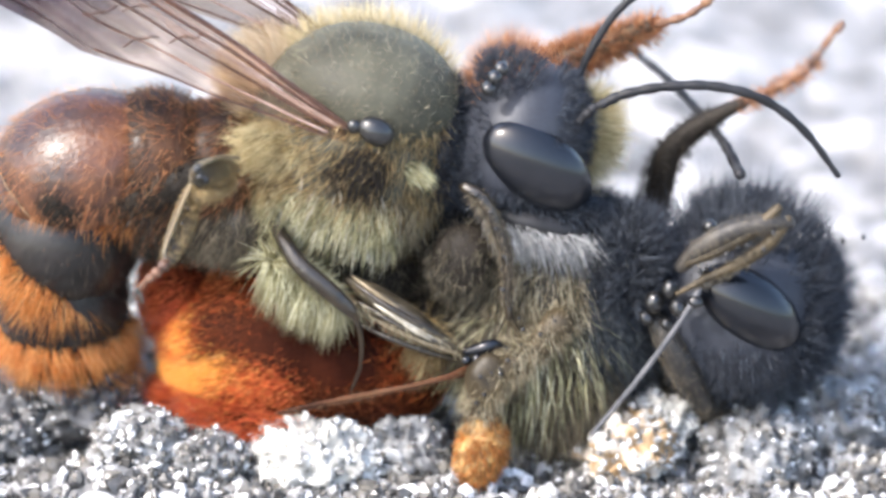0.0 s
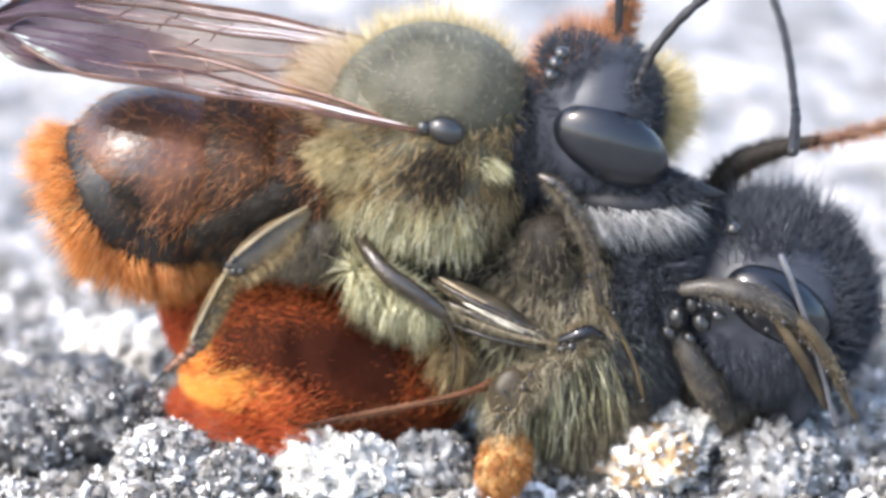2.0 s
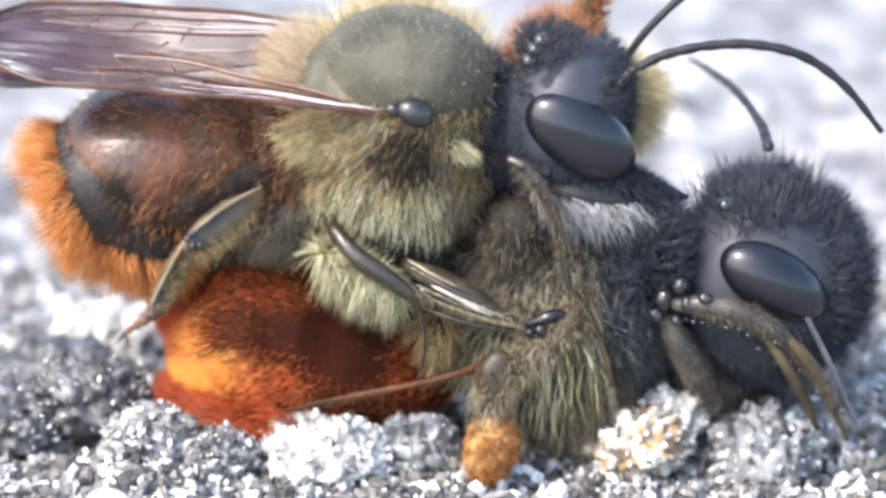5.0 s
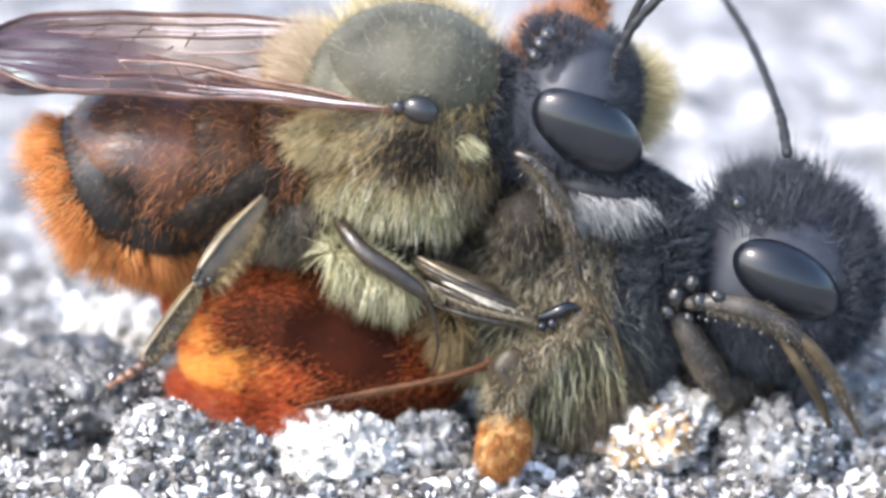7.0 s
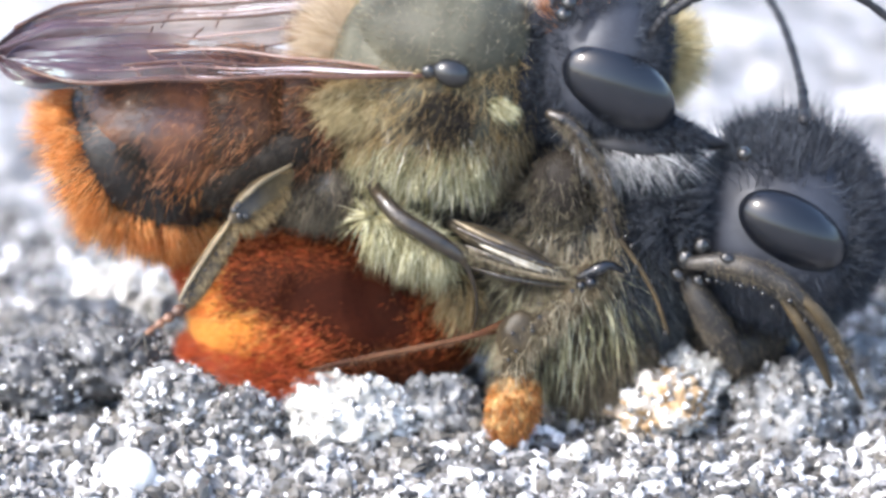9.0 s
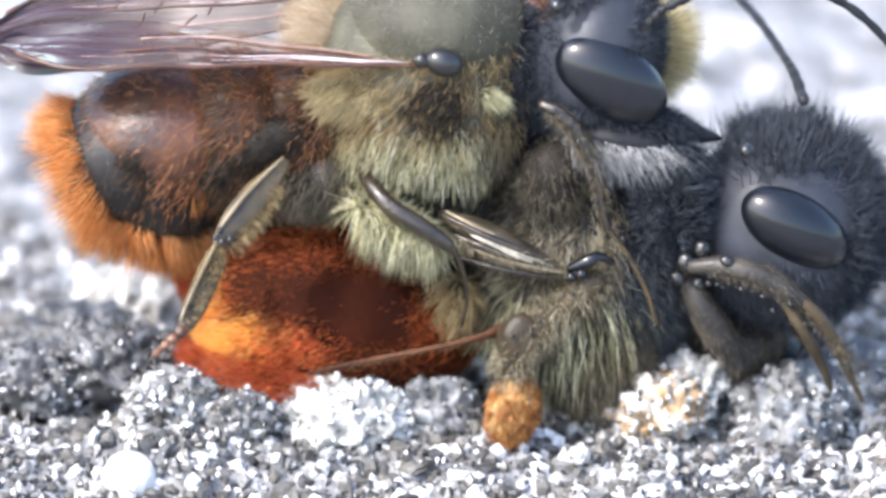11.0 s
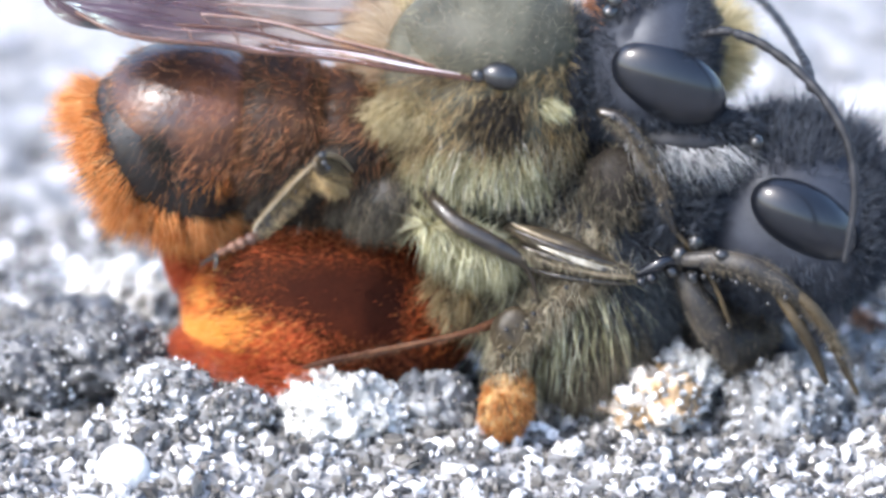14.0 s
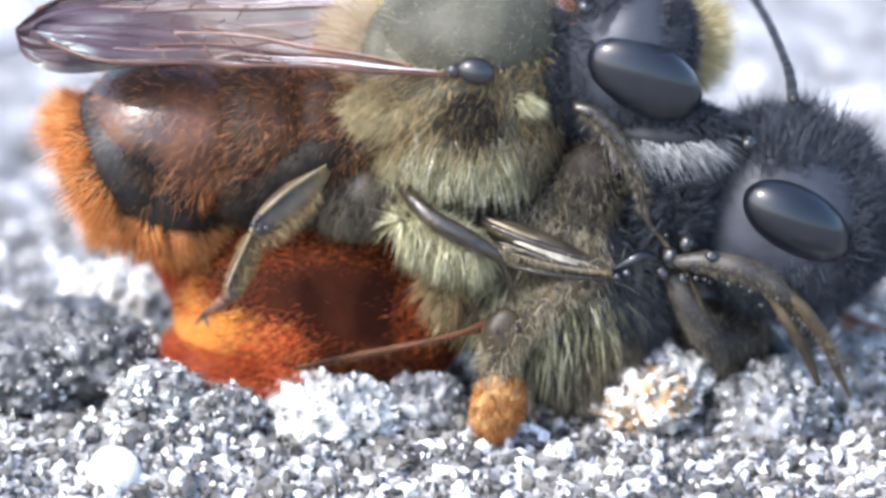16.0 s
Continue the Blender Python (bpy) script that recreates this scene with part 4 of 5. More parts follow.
    part("compound_eye", ball(plan(1393, 402, -1.5), (1.05, 0.52, 0.6), 32, 36, 24), EYE, head, "glossy blue-black oval eye")
    part("cheek_down", fur(skull, 9000, 0.26, 0.008, (0.2, -0.2, -0.5), 0.5, 0.1, 0.3, lambda p, n: n[2] < -0.05 or n[0] > 0.5, 0.25), BLACK_HAIR, head, "black cheek hairs")
    part("ocellus", ball(plan(1307, 270, -1.42), (0.13, 0.13, 0.13)), BEAD, head, "tiny shiny simple eye")
    part("crown_fur", fur(skull, 14000, 0.5, 0.009, (0.15, 0, 0.6), 0.4, 0.0, 0.25, lambda p, n: n[2] > 0.72 + 0.1 * rng.random() or n[0] > 0.6, 0.22), BLACK_HAIR, head, "spiky black crown hairs")
    part("crown_bristle_fur", fur(skull, 800, 0.85, 0.011, (0.2, 0, 0.8), 0.45, 0.0, 0.25, lambda p, n: n[2] > 0.6), BLACK_HAIR, head, "long black bristles")
    part("nape_fur", fur(ball(plan(1180, 350, -0.6), (0.6, 0.8, 0.9)), 4200, 0.5, 0.012, (0.1, -0.2, 0.5), 0.4, 0.0, 0.3, None, 0.25), BLACK_HAIR, head, "black nape hairs")
    # Slate-grey of face, its hairs and mandible paints a soft blue haze.
    part("face", ball(plan(1425, 478, 0.1), (0.7, 1.1, 0.9), -15), SLATE, head)
    part("face_fur", fur(ball(plan(1425, 478, 0.1), (0.7, 1.1, 0.9), -15), 5000, 0.3, 0.009, (0.3, -0.2, -0.3), 0.5), SLATE_HAIR, head, "face hairs greyed to paint blue haze")
    part("mandible", limb((1440, 540, -0.8, 0.3), (1446, 585, -0.8, 0.24), (1420, 625, -0.8, 0.1)), SLATE, head)
    up = part("antenna", limb((1412, 240, -0.2, 0.1), (1405, 170, -0.2, 0.09), (1396, 130, -0.2, 0.075), (1375, 50, -0.2, 0.075), (1345, -40, -0.2, 0.075), (1305, -130, -0.2, 0.07), (1275, -190, -0.2, 0.05), sides=10, n=14, ring=0.2), BLACK, bee, "straight black antenna", plan(1412, 225, -0.2))
    down = part("antenna", limb((1368, 352, -1.9, 0.06), (1395, 410, -2.0, 0.055), (1440, 520, -2.0, 0.052), (1480, 640, -2.0, 0.045)), ASH, bee, "thin grey antenna", plan(1368, 352, -1.9))
    # legs
    at = plan(1205, 470, -1.75)
    fore = part("front_leg", limb((1205, 470, -1.75, 0.13), (1255, 470, -1.9, 0.17), (1320, 487, -2.0, 0.2), (1375, 520, -2.05, 0.16), (1398, 540, -2.05, 0.1), sides=14), GREY_LEG, bee, "dark bristly front leg", at)
    bend = plan(1390, 532, -2.05)
    shin = part("shin", limb((1385, 522, -2.05, 0.08), (1420, 555, -2.1, 0.12), (1455, 605, -2.05, 0.11), (1482, 660, -1.95, 0.07), (1505, 705, -1.9, 0.04), sides=10), LEG, fore, "brown shin", bend)
    rake = part("comb", limb((1365, 535, -2.0, 0.09), (1395, 580, -2.1, 0.11), (1425, 630, -2.05, 0.1), (1450, 685, -1.95, 0.05), sides=10), LEG, fore, "brown cleaning comb", bend)
    part("bristles", fur(limb((1240, 470, -1.9, 0.16), (1320, 487, -2.0, 0.2), (1375, 520, -2.05, 0.16)), 700, 0.14, 0.005, (0.3, -0.3, -0.5), 0.7, 0.1, 0.2), BROWN_HAIR, fore)
    part("shin_hair", fur(limb((1390, 530, -2.05, 0.12), (1455, 605, -2.05, 0.13), (1490, 670, -1.95, 0.08)), 600, 0.1, 0.005, (0.3, -0.3, -0.5), 0.7), BROWN_HAIR, shin, "brown shin hairs")
    spines(fore, [(1215, 492, -2.1), (1290, 515, -2.25), (1380, 555, -2.25), (1465, 640, -2.15)], 16, 0.045)
    for a, b, y, r in ((1195, 462, -1.6, 0.17), (1235, 472, -1.85, 0.15), (1222, 440, -1.6, 0.15), (1262, 462, -2.0, 0.11), (1180, 490, -1.6, 0.12), (1215, 500, -1.8, 0.1)):
        part("shoulder_joint", ball(plan(a, b, y), (r * 1.2, r, r), rng.uniform(0, 90), lump=0.03), BEAD, bee, "shiny black joint")
    part("front_thigh", limb((1200, 498, -1.4, 0.16), (1228, 545, -1.45, 0.26), (1258, 595, -1.4, 0.28), (1288, 645, -1.3, 0.14), sides=14), GREY_LEG, bee, "dull grey-brown front thigh")
    part("thigh_hair", fur(limb((1200, 498, -1.4, 0.16), (1228, 545, -1.45, 0.26), (1258, 595, -1.4, 0.28), (1288, 645, -1.3, 0.14)), 600, 0.10, 0.006, (0.1, -0.3, -0.7), 0.7), BROWN_HAIR, bee, "brown thigh hairs")
    # Unseen leg, added to darken the shaded gap below the head.
    part("shade_fill_leg", limb((1330, 560, 0.4, 0.26), (1390, 620, 0.3, 0.22), (1430, 660, 0.3, 0.16), (1470, 700, 0.3, 0.08)), SLATE, bee, "unseen front leg added for shade, slate-grey")
    part("throat", ball(plan(1290, 600, 0.0), (0.9, 0.9, 0.7), 10), GREY_LEG, bee, "dull grey-brown throat in shade")
    part("throat_fur", fur(ball(plan(1290, 600, 0.0), (0.9, 0.9, 0.7), 10), 1500, 0.2, 0.007, (0.1, -0.2, -0.7), 0.6, 0.1, 0.25, None, 0.25), BROWN_HAIR, bee, "grey-brown throat hairs")
    mid = part("middle_leg", limb((1030, 500, -1.5, 0.3), (980, 555, -1.7, 0.24), (935, 580, -1.85, 0.26), (905, 592, -1.9, 0.3), (898, 640, -1.95, 0.24), (895, 690, -2.0, 0.2), (890, 735, -2.05, 0.18), (862, 785, -2.1, 0.09), (850, 810, -2.1, 0.05), sides=12), LEG, bee, "brown furry middle leg standing on the grit")
    part("leg_fur", fur(limb((1030, 500, -1.5, 0.2), (930, 590, -1.85, 0.25), (900, 640, -1.95, 0.2), (895, 690, -2.0, 0.18), (893, 712, -2.05, 0.2)), 2200, 0.4, 0.008, (0.0, -0.3, -0.8), 0.5, 0.2, 0.32, None, 0.3), KHAKI_HAIR, mid, "grey-brown leg hairs")
    spines(mid, [(1020, 490, -1.9), (940, 560, -2.15), (905, 590, -2.25), (890, 650, -2.25)], 12, 0.04, jitter=0.09)
    part("knee", ball(plan(906, 600, -1.95), (0.40, 0.3, 0.5), 14, lump=0.06), LEG, mid, "dull olive knee")
    part("pollen_tuft", ball(plan(895, 722, -2.1), (0.42, 0.32, 0.66), 14, 36, 24, 0.12, 0.2, 3), POLLEN, mid, "ochre pollen-dusted brush")
    skin = ball(plan(895, 722, -2.1), (0.43, 0.35, 0.63), 14, 24, 16, 0.1, 0.2, 3)[0]
    part("pollen_coat", grains(skin[rng.choice(len(skin), 170)], rng.uniform(0.02, 0.05, 170)), POLLEN, mid, "ochre pollen grains", smooth=False)
    part("pollen_hair", fur(ball(plan(895, 722, -2.1), (0.42, 0.32, 0.66), 14), 1500, 0.17, 0.008, (0, -0.2, -0.8), 0.5), ORANGE_HAIR, mid, "orange hairs of the pollen brush")
    line = ((880, 580, -1.6, 0.12), (835, 594, -1.8, 0.06), (770, 610, -1.86, 0.05), (690, 626, -1.88, 0.055), (600, 644, -1.85, 0.055), (540, 658, -1.78, 0.03))
    rear = part("hind_leg", limb(*line, sides=12, flat=0.7), HIND, bee, "brown hind leg along the belly")
    part("leg_hair", fur(limb(*line), 500, 0.12, 0.005, (-0.5, -0.2, -0.6), 0.6, 0.1, 0.25), UMBER_HAIR, rear, "brown leg hairs")
    part("far_leg", limb((1060, 560, 0.3, 0.3), (1090, 620, 0.2, 0.3), (1060, 680, 0.2, 0.3), (1010, 720, 0.1, 0.2)), DARK_LEG, bee)
    part("chest_fur", fur(ball(plan(1050, 640, -0.9), (0.8, 0.5, 0.75)), 4200, 0.5, 0.010, (0.0, -0.3, -0.9), 0.6, 0.2, 0.2, None, 0.3), BROWN_HAIR, bee, "grey-brown chest fur")
    part("chest", ball(plan(1050, 630, -0.85), (0.8, 0.5, 0.8)), DARK_LEG, bee)
    return bee, dict(head=head, up=up, down=down, fore=fore, folding=(shin, rake))


build_ground()
build_grit()
build_stones()
MALE, MALE_PARTS = build_male()
FEMALE, FEMALE_PARTS = build_female()


# ---- what moves ----
def set_in(parent, turn, y, a, b, lift=0.0, roll=0.0):
    """The pose of a part in its thing's space: pivot at (a, b) of the side plan, turned clockwise by turn degrees."""
    p = (plan(a, b, y) - PIVOT[parent.name]) * MM
    return Matrix.Translation(p) @ Matrix.Rotation(radians(turn), 4, "Y") @ Matrix.Rotation(radians(lift), 4, "Z") @ Matrix.Rotation(radians(roll), 4, "X")


def stretch(y, a, b, c, d, rest, lean=-1):
    """The pose of a limb whose own line runs along rest, from (a, b) towards (c, d); what it seems too short by, it leans towards (-1) or away from (1) the viewer."""
    p, q = plan(a, b, y), plan(c, d, y)
    view = (q - p) - FORWARD * (q - p).dot(FORWARD)
    slack = rest.length ** 2 - view.length ** 2
    way = view + FORWARD * (lean * math.sqrt(slack) if slack > 0 else 0.0)
    return Matrix.Translation(p * MM) @ rest.rotation_difference(way).to_matrix().to_4x4()


def motions():
    mp, fp = MALE_PARTS, FEMALE_PARTS
    path = (
    (0, 700.4, 162.6, 9.5), (0.5, 704.3, 145.4, 12.7), (1, 683.4, 156.8, 5.1), (1.5, 719.6, 137.2, 5.3),
    (2, 779.6, 138.1, 3.2), (2.5, 849.7, 141.5, 3.7), (3, 838.5, 149.8, 3.1), (3.5, 822.1, 129.7, 1.5),
    (4, 787.4, 123.2, 3.2), (4.5, 759.6, 138.1, 3.5), (7, 738.1, 138.3, 1.8), (7.5, 785.5, 138.3, -0.5),
    (8, 747.2, 139.9, 0.5), (8.5, 784.5, 153.3, -2.3), (9, 773.3, 140.6, -0.4), (9.2, 762.3, 140, -0.5),
    (11.3, 760.3, 116.5, 0.3), (11.5, 759.3, 120.9, 0.3), (12, 847.3, 168.4, -6.4), (12.3, 789.9, 141.2, -0.3),
    (12.5, 776, 135, 0), (13, 751.1, 138.4, -0.7), (13.3, 743.1, 143.9, -1.3), (13.5, 746.1, 144.6, -1.8),
    (13.8, 858.2, 180.3, -8.2), (14, 868, 152.7, -3.5), (14.5, 782.5, 126.6, -0.5), (14.8, 780.5, 129.6, -1.5),
    (15, 772.5, 133.6, -1.1), (15.3, 765.9, 134, -1.6), (15.5, 826.2, 154.9, -4.8), (16, 841.3, 141.7, -3.6),
)
    held = {t: Matrix.Translation(plan(a, b, -1.55) * MM) @ Matrix.Rotation(radians(turn), 4, "Y") for t, a, b, turn in path}
    walk(MALE, list(held.items()))
    abdomen = {
        1: (
    (0, 534.1, 241.3, -4.9), (0.5, 536, 250.1, -5.5), (1, 538, 234.8, -3.1), (1.5, 539.3, 239.9, -1.7),
    (2, 532, 229.8, -0.6), (2.5, 525.6, 222.4, -0.7), (3, 529.8, 221.3, -0.6), (3.5, 536.1, 226.5, -0.3),
    (4, 538.8, 235.4, -0.6), (4.5, 539.4, 234.8, -0.7), (7, 538.1, 231.2, -0.4), (7.5, 527, 227.4, 0.1),
    (8, 531.9, 226.8, -0.1), (8.5, 531.1, 217.4, 0.5), (9, 530.4, 230.2, 0.1), (11.5, 533.5, 238.4, -0.1),
    (12, 527, 215.1, 1.3), (12.3, 531.1, 233.3, 0.1), (12.5, 530, 235, 0), (13, 534.7, 233.2, 0.1),
    (13.5, 531.4, 230.1, 0.4), (13.8, 523.2, 208.9, 1.6), (14, 521, 220.8, 0.7), (14.5, 529.5, 234.8, 0.1),
    (15, 529.3, 233.4, 0.2), (15.5, 525.1, 219.4, 1), (16, 522.9, 227, 0.7),
),
        2: (
    (0, 432.4, 253.8, -14.7), (0.5, 438, 280.2, -16.6), (1, 444, 234.3, -9.4), (1.5, 447.9, 249.8, -5),
    (2, 426, 219.4, -1.9), (2.5, 406.8, 197.1, -2.2), (3, 419.3, 194, -1.9), (3.5, 438.3, 209.6, -0.9),
    (4, 446.4, 236.3, -1.9), (4.5, 448.1, 234.4, -2.1), (7, 444.2, 223.5, -1.1), (7.5, 410.9, 212.2, 0.3),
    (8, 425.6, 210.4, -0.3), (8.5, 423.2, 182.1, 1.4), (9, 421.3, 220.5, 0.2), (11.5, 430.5, 245.2, -0.2),
    (12, 411, 175.3, 3.8), (12.3, 423.4, 229.9, 0.2), (12.5, 420, 235, 0), (13, 434.2, 229.7, 0.4),
    (13.5, 424.3, 220.4, 1.1), (13.8, 399.6, 156.7, 4.9), (14, 392.9, 192.5, 2.1), (14.5, 418.5, 234.5, 0.3),
    (15, 417.9, 230.1, 0.7), (15.5, 405.4, 188.2, 2.9), (16, 398.7, 211, 2.2),
),
        3: (
    (0, 305.7, 271.3, -24.5), (0.5, 315, 315.3, -27.7), (1, 325.1, 238.9, -15.6), (1.5, 331.5, 264.7, -8.3),
    (2, 295.1, 214, -3.2), (2.5, 262.9, 176.8, -3.7), (3, 283.8, 171.7, -3.1), (3.5, 315.4, 197.7, -1.5),
    (4, 328.9, 242.2, -3.2), (4.5, 331.9, 239, -3.5), (7, 325.3, 220.8, -1.8), (7.5, 269.9, 202, 0.5),
    (8, 294.3, 198.9, -0.5), (8.5, 290.4, 151.8, 2.3), (9, 287.1, 215.8, 0.4), (11.5, 302.4, 257, -0.3),
    (12, 270, 140.5, 6.4), (12.3, 290.6, 231.4, 0.3), (12.5, 285, 240, 0), (13, 308.7, 231.2, 0.7),
    (13.5, 292.2, 215.6, 1.8), (13.8, 251, 109.4, 8.2), (14, 239.9, 169.2, 3.5), (14.5, 282.6, 239.1, 0.5),
    (15, 281.5, 231.9, 1.1), (15.5, 260.7, 162, 4.8), (16, 249.5, 199.9, 3.6),
),
        4: (
    (0, 288.6, 398.9, -59.5), (0.5, 305, 443.6, -62.7), (1, 289.4, 340, -47.6), (1.5, 281.3, 324.6, -35.3),
    (2, 237.3, 255.3, -28.2), (2.5, 205.5, 218.6, -28.7), (3, 225.9, 212.8, -28.1), (3.5, 256.5, 237.3, -26.5),
    (4, 271.2, 283.6, -28.2), (4.5, 274.3, 280.6, -28.5), (7, 266.6, 260.6, -26.8), (7.5, 209.5, 239.5, -24.5),
    (8, 234.6, 237.4, -25.5), (8.5, 228.9, 187.3, -22.7), (9, 226.8, 253.3, -24.6), (11.5, 242.7, 295.4, -25.3),
    (12, 206.1, 171.6, -18.6), (12.3, 230.4, 269.1, -24.7), (12.5, 225, 278, -25), (13, 248.3, 268.5, -24.3),
    (13.5, 231.1, 251.7, -23.2), (13.8, 186.2, 138.4, -16.8), (14, 177.6, 203.5, -21.5), (14.5, 222.2, 276.6, -24.5),
    (15, 220.8, 268.7, -23.9), (15.5, 197.8, 194.9, -20.2), (16, 187.2, 234, -21.4),
),
        5: (
    (0, 299.8, 507.5, -101.5), (0.5, 322.1, 551.5, -104.7), (1, 305.9, 428.4, -90.5), (1.5, 321, 378.1, -79.7),
    (2, 284.7, 296.7, -73.2), (2.5, 253.3, 259.6, -73.7), (3, 273.2, 254.3, -73.1), (3.5, 302.6, 280.1, -71.5),
    (4, 318.6, 324.9, -73.2), (4.5, 321.9, 321.8, -73.5), (7, 312.9, 303.2, -71.8), (7.5, 254.1, 283.9, -69.5),
    (8, 279.9, 281, -70.5), (8.5, 272.1, 233.1, -67.7), (9, 271.5, 297.6, -69.6), (11.5, 287.9, 339.1, -70.3),
    (12, 246, 220.3, -63.6), (12.3, 275.2, 313.4, -69.7), (12.5, 270, 322, -70), (13, 292.8, 313, -69.3),
    (13.5, 274.7, 297.1, -68.2), (13.8, 224.5, 188.4, -61.8), (14, 219.8, 250.2, -66.5), (14.5, 266.9, 321, -69.5),
    (15, 265, 313.6, -68.9), (15.5, 238.9, 242.5, -65.2), (16, 229.3, 280.8, -66.4),
),
        6: (
    (0, 351.1, 631.7, -139.5), (0.5, 380.1, 672.7, -142.7), (1, 342.5, 534, -129.1), (1.5, 349.5, 446.8, -119.3),
    (2, 307.8, 351.5, -113.2), (2.5, 276.9, 314.2, -113.7), (3, 296.2, 309.2, -113.1), (3.5, 324.1, 335.5, -111.5),
    (4, 341.7, 379.7, -113.2), (4.5, 345.3, 376.5, -113.5), (7, 334.6, 358.5, -111.8), (7.5, 273.6, 340.1, -109.5),
    (8, 300.4, 336.9, -110.5), (8.5, 289.7, 289.9, -107.7), (9, 291.1, 353.8, -109.6), (11.5, 308.3, 395, -110.3),
    (12, 259.6, 278.2, -103.6), (12.3, 294.9, 369.5, -109.7), (12.5, 290, 378, -110), (13, 312.1, 369.2, -109.3),
    (13.5, 293, 353.7, -108.2), (13.8, 236.2, 246.7, -101.8), (14, 236.3, 307.3, -106.5), (14.5, 286.4, 377.1, -109.5),
    (15, 283.9, 370, -108.9), (15.5, 254.1, 300, -105.2), (16, 245.7, 338, -106.4),
)}
    for k, rows in abdomen.items():
        walk(mp["segments"][k], [(t, set_in(MALE, turn, 0.0, a, b)) for t, a, b, turn in rows])
    # hind leg: knee, ankle and toe in the side plan, then in the bee's own space
    shin_rest = plan(371, 440, -1.75) - plan(480, 300, -1.75)
    foot_rest = plan(205, 655, -1.8) - plan(371, 440, -1.8)
    leg = (
        (0, 474, 230, 409, 255, 316, 450), (0.5, 478, 230, 414, 260, 334, 460), (1, 431, 304, 321, 459, 251, 629),
        (1.5, 475, 281, 349, 451, 275, 631), (2, 555, 285, 425, 385, 315, 565), (2.5, 611, 300, 481, 380, 371, 520),
        (3, 614, 309, 464, 369, 324, 519), (3.5, 559, 273, 465, 263, 319, 423), (4, 521, 281, 421, 261, 305, 441),
        (4.5, 508, 281, 388, 321, 294, 481), (7, 482, 300, 372, 440, 212, 630), (7.5, 534, 303, 422, 403, 282, 603),
        (8, 485, 305, 373, 455, 219, 625), (8.5, 498, 303, 398, 413, 328, 523), (9, 511, 315, 419, 395, 259, 605),
        (11.5, 499, 297, 389, 437, 289, 637), (12, 592, 315, 542, 305, 382, 430), (12.5, 512, 330, 430, 410, 260, 630),
        (13, 483, 325, 383, 435, 213, 665), (13.5, 479, 335, 383, 435, 213, 675), (13.8, 621, 318, 561, 298, 411, 418),
        (14, 620, 331, 570, 311, 394, 471), (14.5, 548, 325, 422, 415, 292, 635), (15, 514, 315, 412, 415, 282, 635),
        (15.3, 498, 320, 398, 440, 288, 640), (15.5, 518, 307, 462, 347, 342, 477), (16, 597, 318, 479, 418, 395, 568),
    )
    walk(mp["shin"], [(t, held[t].inverted() @ stretch(-1.6, a, b, c, d, shin_rest)) for t, a, b, c, d, e, f in leg])
    walk(mp["foot"], [(t, held[t].inverted() @ stretch(-1.8, c, d, e, f, foot_rest)) for t, a, b, c, d, e, f in leg])
    neck = (plan(930, 130, 0) - PIVOT[MALE.name]) * MM
    walk(mp["head"], [(t, Matrix.Translation(neck) @ Matrix.Rotation(radians(turn), 4, "Y")) for t, turn in ((0, -5), (1, -3), (1.5, -2), (2, -7), (3, -8), (3.5, -3), (4, -2), (7, 0), (7.5, 0), (16, 0))])
    walk(mp["near"], [(t, set_in(MALE, turn, -0.75, 1130, 92, -30 * min(1, max(0, turn - 10) / 30))) for t, turn in (
        (0, -10), (0.5, -12), (1, -5), (1.5, -2), (2, -45), (3, -48), (3.5, -6), (4, 4), (4.5, -4), (6.8, -8), (7, -40), (7.5, -5), (8, -8), (8.5, -30), (8.65, 40), (8.8, 80), (8.9, 40), (9, -8), (9.2, 0),
        (11.3, -3), (11.5, -8), (11.65, 35), (11.8, 72), (11.9, 20), (12, -45), (12.3, -20), (12.5, -11), (12.8, 0), (13, 3), (13.3, 5), (13.5, -40), (13.7, -20), (13.8, 60), (13.9, 105), (13.97, 48), (14.03, 42), (14.13, -5), (14.3, 0), (14.5, 3), (15, -9), (15.4, -20), (15.5, -42),
        (15.65, 35), (15.8, 80), (15.9, 40), (16, -36))])
    walk(mp["far"], [(t, set_in(MALE, turn, 0.6, 1120, 80)) for t, turn in (
        (0, -22), (0.8, -22), (1, 5), (1.2, -12), (1.5, -25), (2, -45), (3, -50), (3.5, -10), (4, -4), (4.5, 0), (7, -15), (8, 8), (9, 8), (11.5, -10), (12, -40), (12.5, 8), (13.5, -10), (14, -40), (14.5, 5), (15.5, -20), (16, 0))])
    def lifted(t, y, a, b, turn):
        early = max(k for k in held if k <= t)
        late = min(k for k in held if k >= t)
        m = held[early].lerp(held[late], (t - early) / (late - early) if late > early else 0)
        return m.inverted() @ Matrix.Translation(plan(a, b, y) * MM) @ Matrix.Rotation(radians(turn), 4, "Y")
    high = [(t, lifted(t, 0.9, a, b, turn)) for t, a, b, turn in (
        (0, 1215, 265, 0), (0.3, 1205, 269, 24), (0.8, 1193, 284, 36), (1, 1193, 280, 36), (1.5, 1245, 266, 2), (2, 1265, 265, 16), (2.5, 1290, 330, 60), (3, 1200, 430, 85))]
    walk(mp["raised"], high + [(16, high[-1][1])])
    high = [(t, lifted(t, 1.2, a, b, turn)) for t, a, b, turn in ((0, 1060, 60, 0), (0.3, 1052, 55, -10), (0.8, 1050, 58, -16), (1.5, 1110, 50, -4), (2, 1085, 62, -48))]
    walk(mp["raised2"], high + [(16, high[-1][1])])
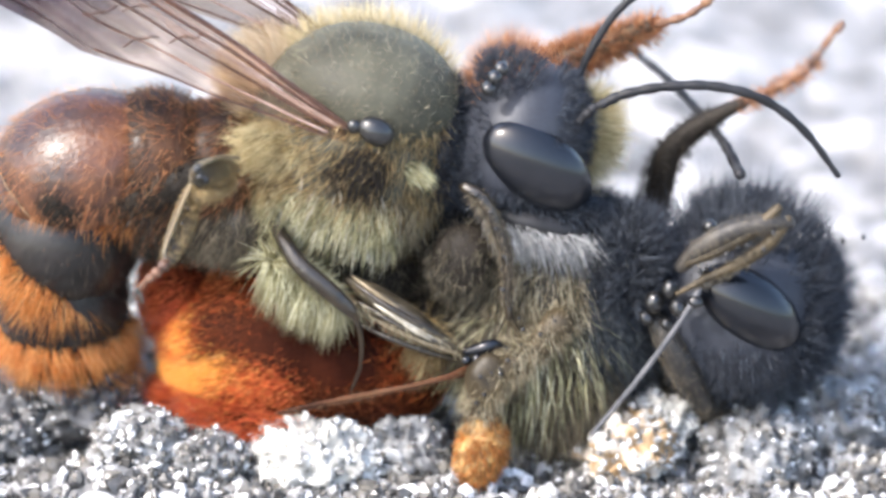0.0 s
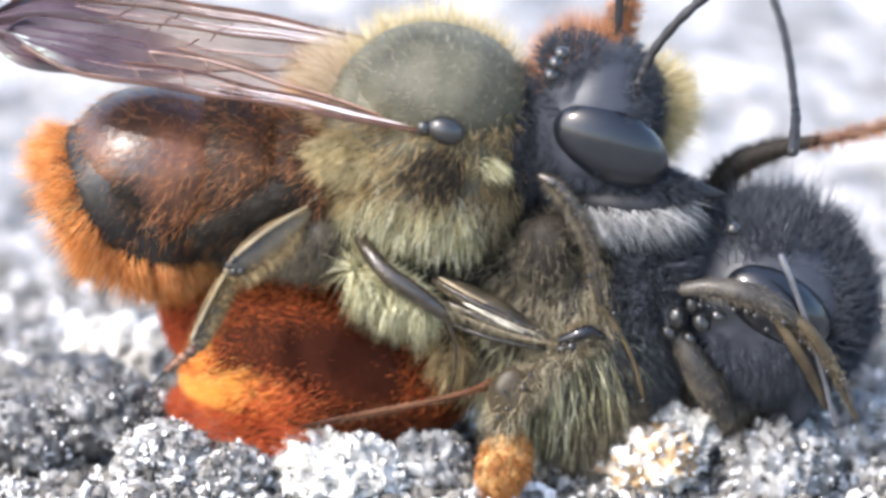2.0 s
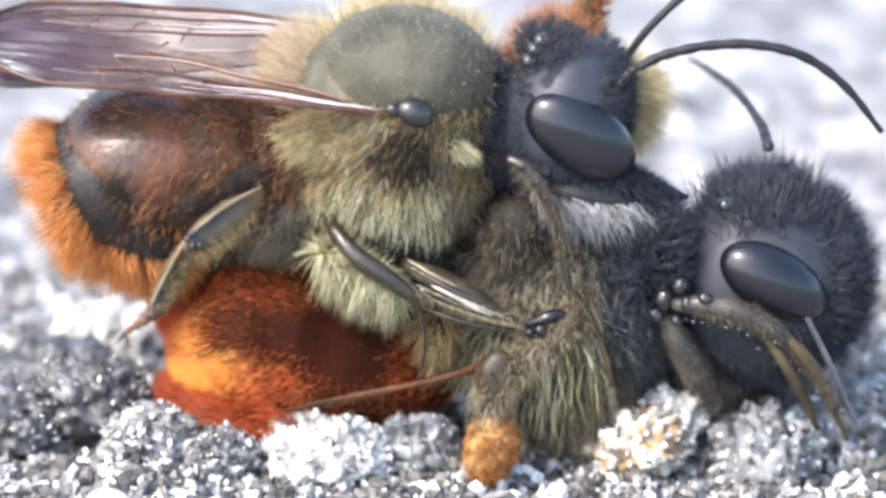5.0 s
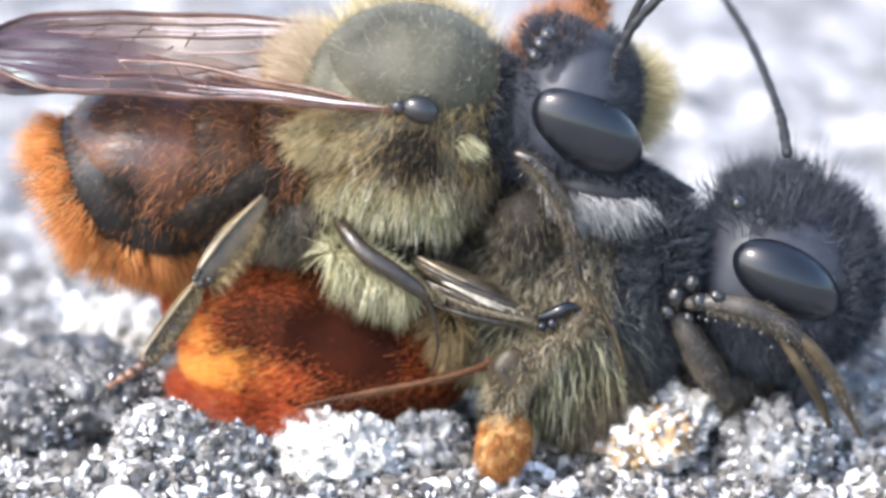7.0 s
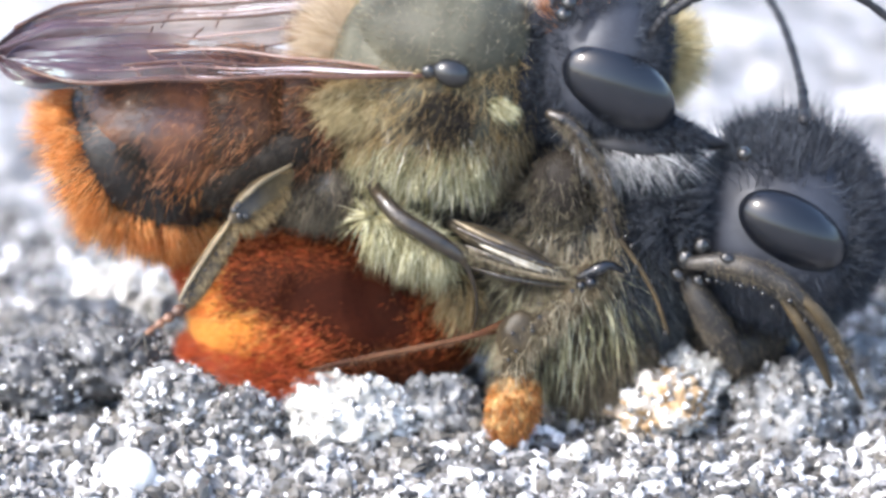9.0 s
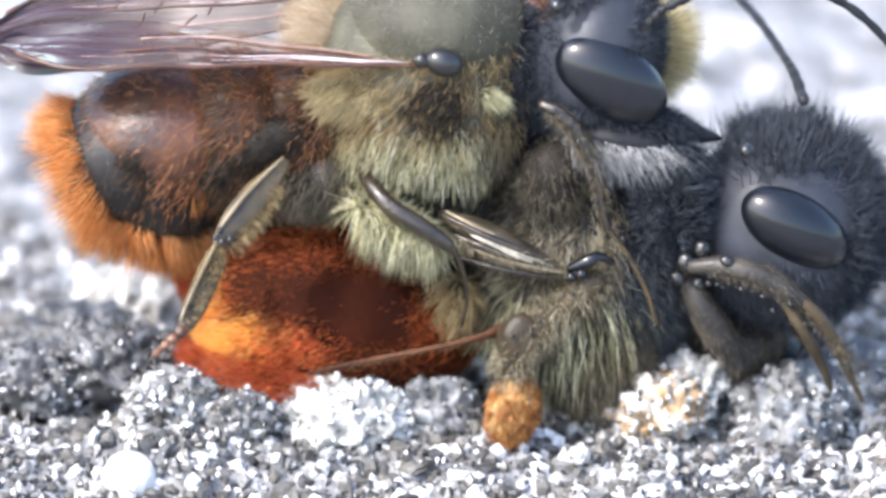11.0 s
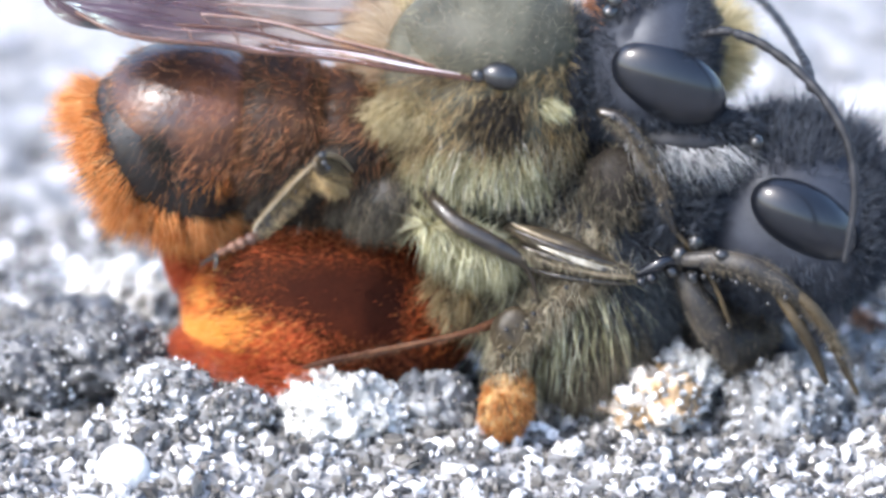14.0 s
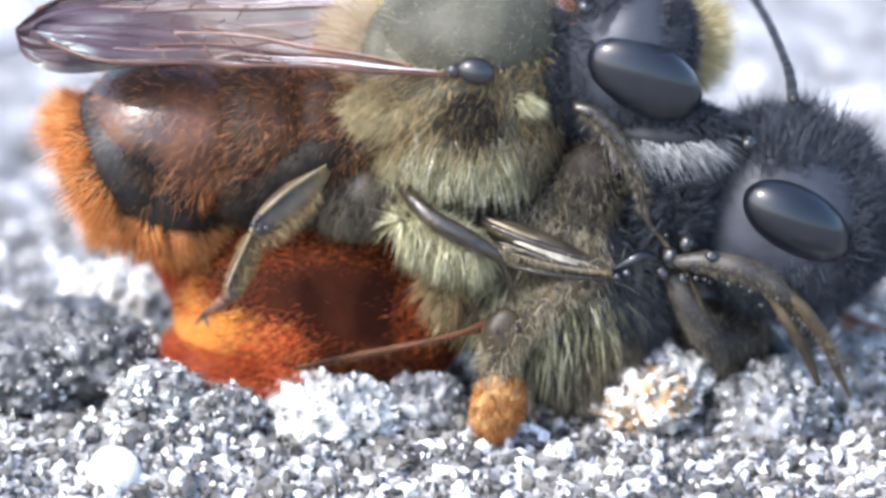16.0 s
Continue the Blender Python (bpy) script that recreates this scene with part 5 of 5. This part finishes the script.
    swing = ((0, 27, 0, -75), (0.4, 21, 0, -70), (0.6, 14, 0, -60), (0.7, 5, 0, -45), (0.9, -2, 0, -24), (1.1, 0, 0, 0), (1.5, 1, 0, 12), (2, 8, 0, 14), (2.5, 9, 0, 14), (3, 8, 0, 14), (3.5, 5, 0, 14), (4.5, 3, 0, 14),
             (7, 3, 0, 14), (7.5, 6, 0, 14), (8, 3, 0, 12), (8.5, 9, 0, 14), (9, 0, 0, 11), (11.5, 0, 0, 10), (12, 20, 0, 12), (12.3, 6, 0, 12), (12.5, 0, 0, 10), (13.5, 1, 0, 10), (13.8, 19, 0, 12), (14, 12, 0, 12),
             (14.5, 0, 0, 10), (15.3, 1, 0, 10), (15.5, 13, 0, 12), (16, 7, 0, 12))
    walk(mp["wings"][0], [(t, set_in(MALE, turn - 1.5, -1.6, 752, 146, lift, roll)) for t, turn, lift, roll in swing])
    walk(mp["wings"][1], [(t, set_in(MALE, turn, 1.2, 720, -5, 0, roll)) for t, turn, roll in (
        (0, 29, 75), (0.4, 23, 70), (0.6, 16, 60), (0.7, 8, 30), (0.9, 0, -18), (1, 0, -18), (1.2, 3, 15), (1.5, 5, 28), (2, 7, 30), (2.5, 8, 30), (3, 7, 30), (3.5, 3, 30), (4.5, 1, 30), (7, 0, 25), (7.5, 3, 25), (8, 0, 25), (8.5, 6, 25),
        (9, -2, 28), (11.5, -2, 28), (12, 16, 30), (12.5, -2, 28), (13.5, -2, 28), (13.8, 16, 30), (14.5, -2, 28), (15.3, -2, 28), (15.5, 10, 28), (16, 4, 28))])
    walk(fp["head"], [(t, set_in(FEMALE, turn, 0, 1250 + dx, 420 + dy)) for t, dx, dy, turn in (
        (0, -40, 55, 6), (0.5, -35, 55, 6), (1, -30, 45, 5), (1.5, -28, 45, 4), (2, -25, 40, 2), (3.5, -15, 30, 0), (7, -8, 33, 0), (9, -15, 12, 0), (12.5, 0, 0, 0), (14.5, 18, -2, 0), (16, 18, -2, 0))])
    up_rest = plan(1275, -190, -0.2) - plan(1412, 225, -0.2)
    walk(fp["up"], [(t, Matrix.Translation(-PIVOT[FEMALE.name] * MM) @ stretch(-0.2, a, b, c, d, up_rest, 1)) for t, a, b, c, d in (
        (0, 1344, 230, 1144, -10), (0.5, 1342, 216, 1168, -63), (1, 1329, 199, 1141, -64), (1.5, 1380, 211, 1335, -149),
        (2, 1400, 165, 1360, -175), (2.5, 1402, 168, 1356, -160), (3, 1402, 189, 1344, -141), (3.3, 1396, 200, 1370, -140), (3.5, 1382, 208, 1322, 140),
        (4, 1371, 216, 1243, 51), (4.5, 1374, 189, 1262, 49), (7, 1390, 202, 1266, -120), (7.5, 1396, 193, 1280, -97),
        (8, 1394, 190, 1274, -115), (8.5, 1398, 178, 1238, -127), (9, 1404, 210, 1334, -65), (11.5, 1399, 167, 1229, -83),
        (12, 1417, 170, 1292, -125), (12.5, 1400, 165, 1320, -90), (13, 1408, 160, 1348, -95), (13.5, 1400, 165, 1253, -25),
        (14, 1425, 161, 1310, -49), (14.5, 1416, 165, 1342, -65), (15, 1402, 155, 1242, -45), (15.5, 1417, 167, 1242, -83),
        (16, 1410, 178, 1305, -82),
    )])
    walk(fp["down"], [(t, set_in(FEMALE, turn, y, a, b)) for t, a, b, turn, y in (
        (0, 1270, 440, 54, -1.9), (0.5, 1300, 480, 50, -1.9), (1, 1330, 470, 48, -1.9), (1.5, 1375, 470, 11, -1.9), (2, 1370, 360, 2, -1.9), (3.5, 1384, 352, 2, -1.9), (4.5, 1388, 380, 0, -1.9),
        (7, 1420, 500, -40, 0.2), (9, 1420, 490, -45, 0.2), (12.5, 1420, 490, -45, 0.2), (13, 1440, 300, 10, -1.9), (13.3, 1300, 320, 70, -1.9), (13.5, 1300, 320, 72, -1.9), (13.8, 1400, 400, 0, -1.0), (13.95, 1420, 490, -45, 0.2),
        (14.5, 1420, 490, -45, 0.2), (16, 1420, 490, -45, 0.2))])
    walk(fp["fore"], [(t, set_in(FEMALE, turn, -1.75, a, b)) for t, a, b, turn in (
        (0, 1240, 400, -45), (0.5, 1230, 450, -24), (1, 1225, 440, -22), (1.5, 1215, 430, -18), (2, 1205, 415, -3), (2.5, 1215, 440, -3), (3.5, 1180, 450, -3), (4.5, 1215, 470, 0), (7, 1220, 475, 0), (9, 1205, 470, 0), (16, 1210, 470, 0))])
    for limb_end in fp["folding"]:
        bend = (plan(1390, 532, -2.05) - PIVOT[fp["fore"].name]) * MM
        walk(limb_end, [(t, Matrix.Translation(bend) @ Matrix.Rotation(radians(turn), 4, "Y")) for t, turn in ((0, 128), (0.75, 124), (1.4, 120), (1.65, 60), (1.9, 5), (2.5, 0), (16, 0))])


motions()
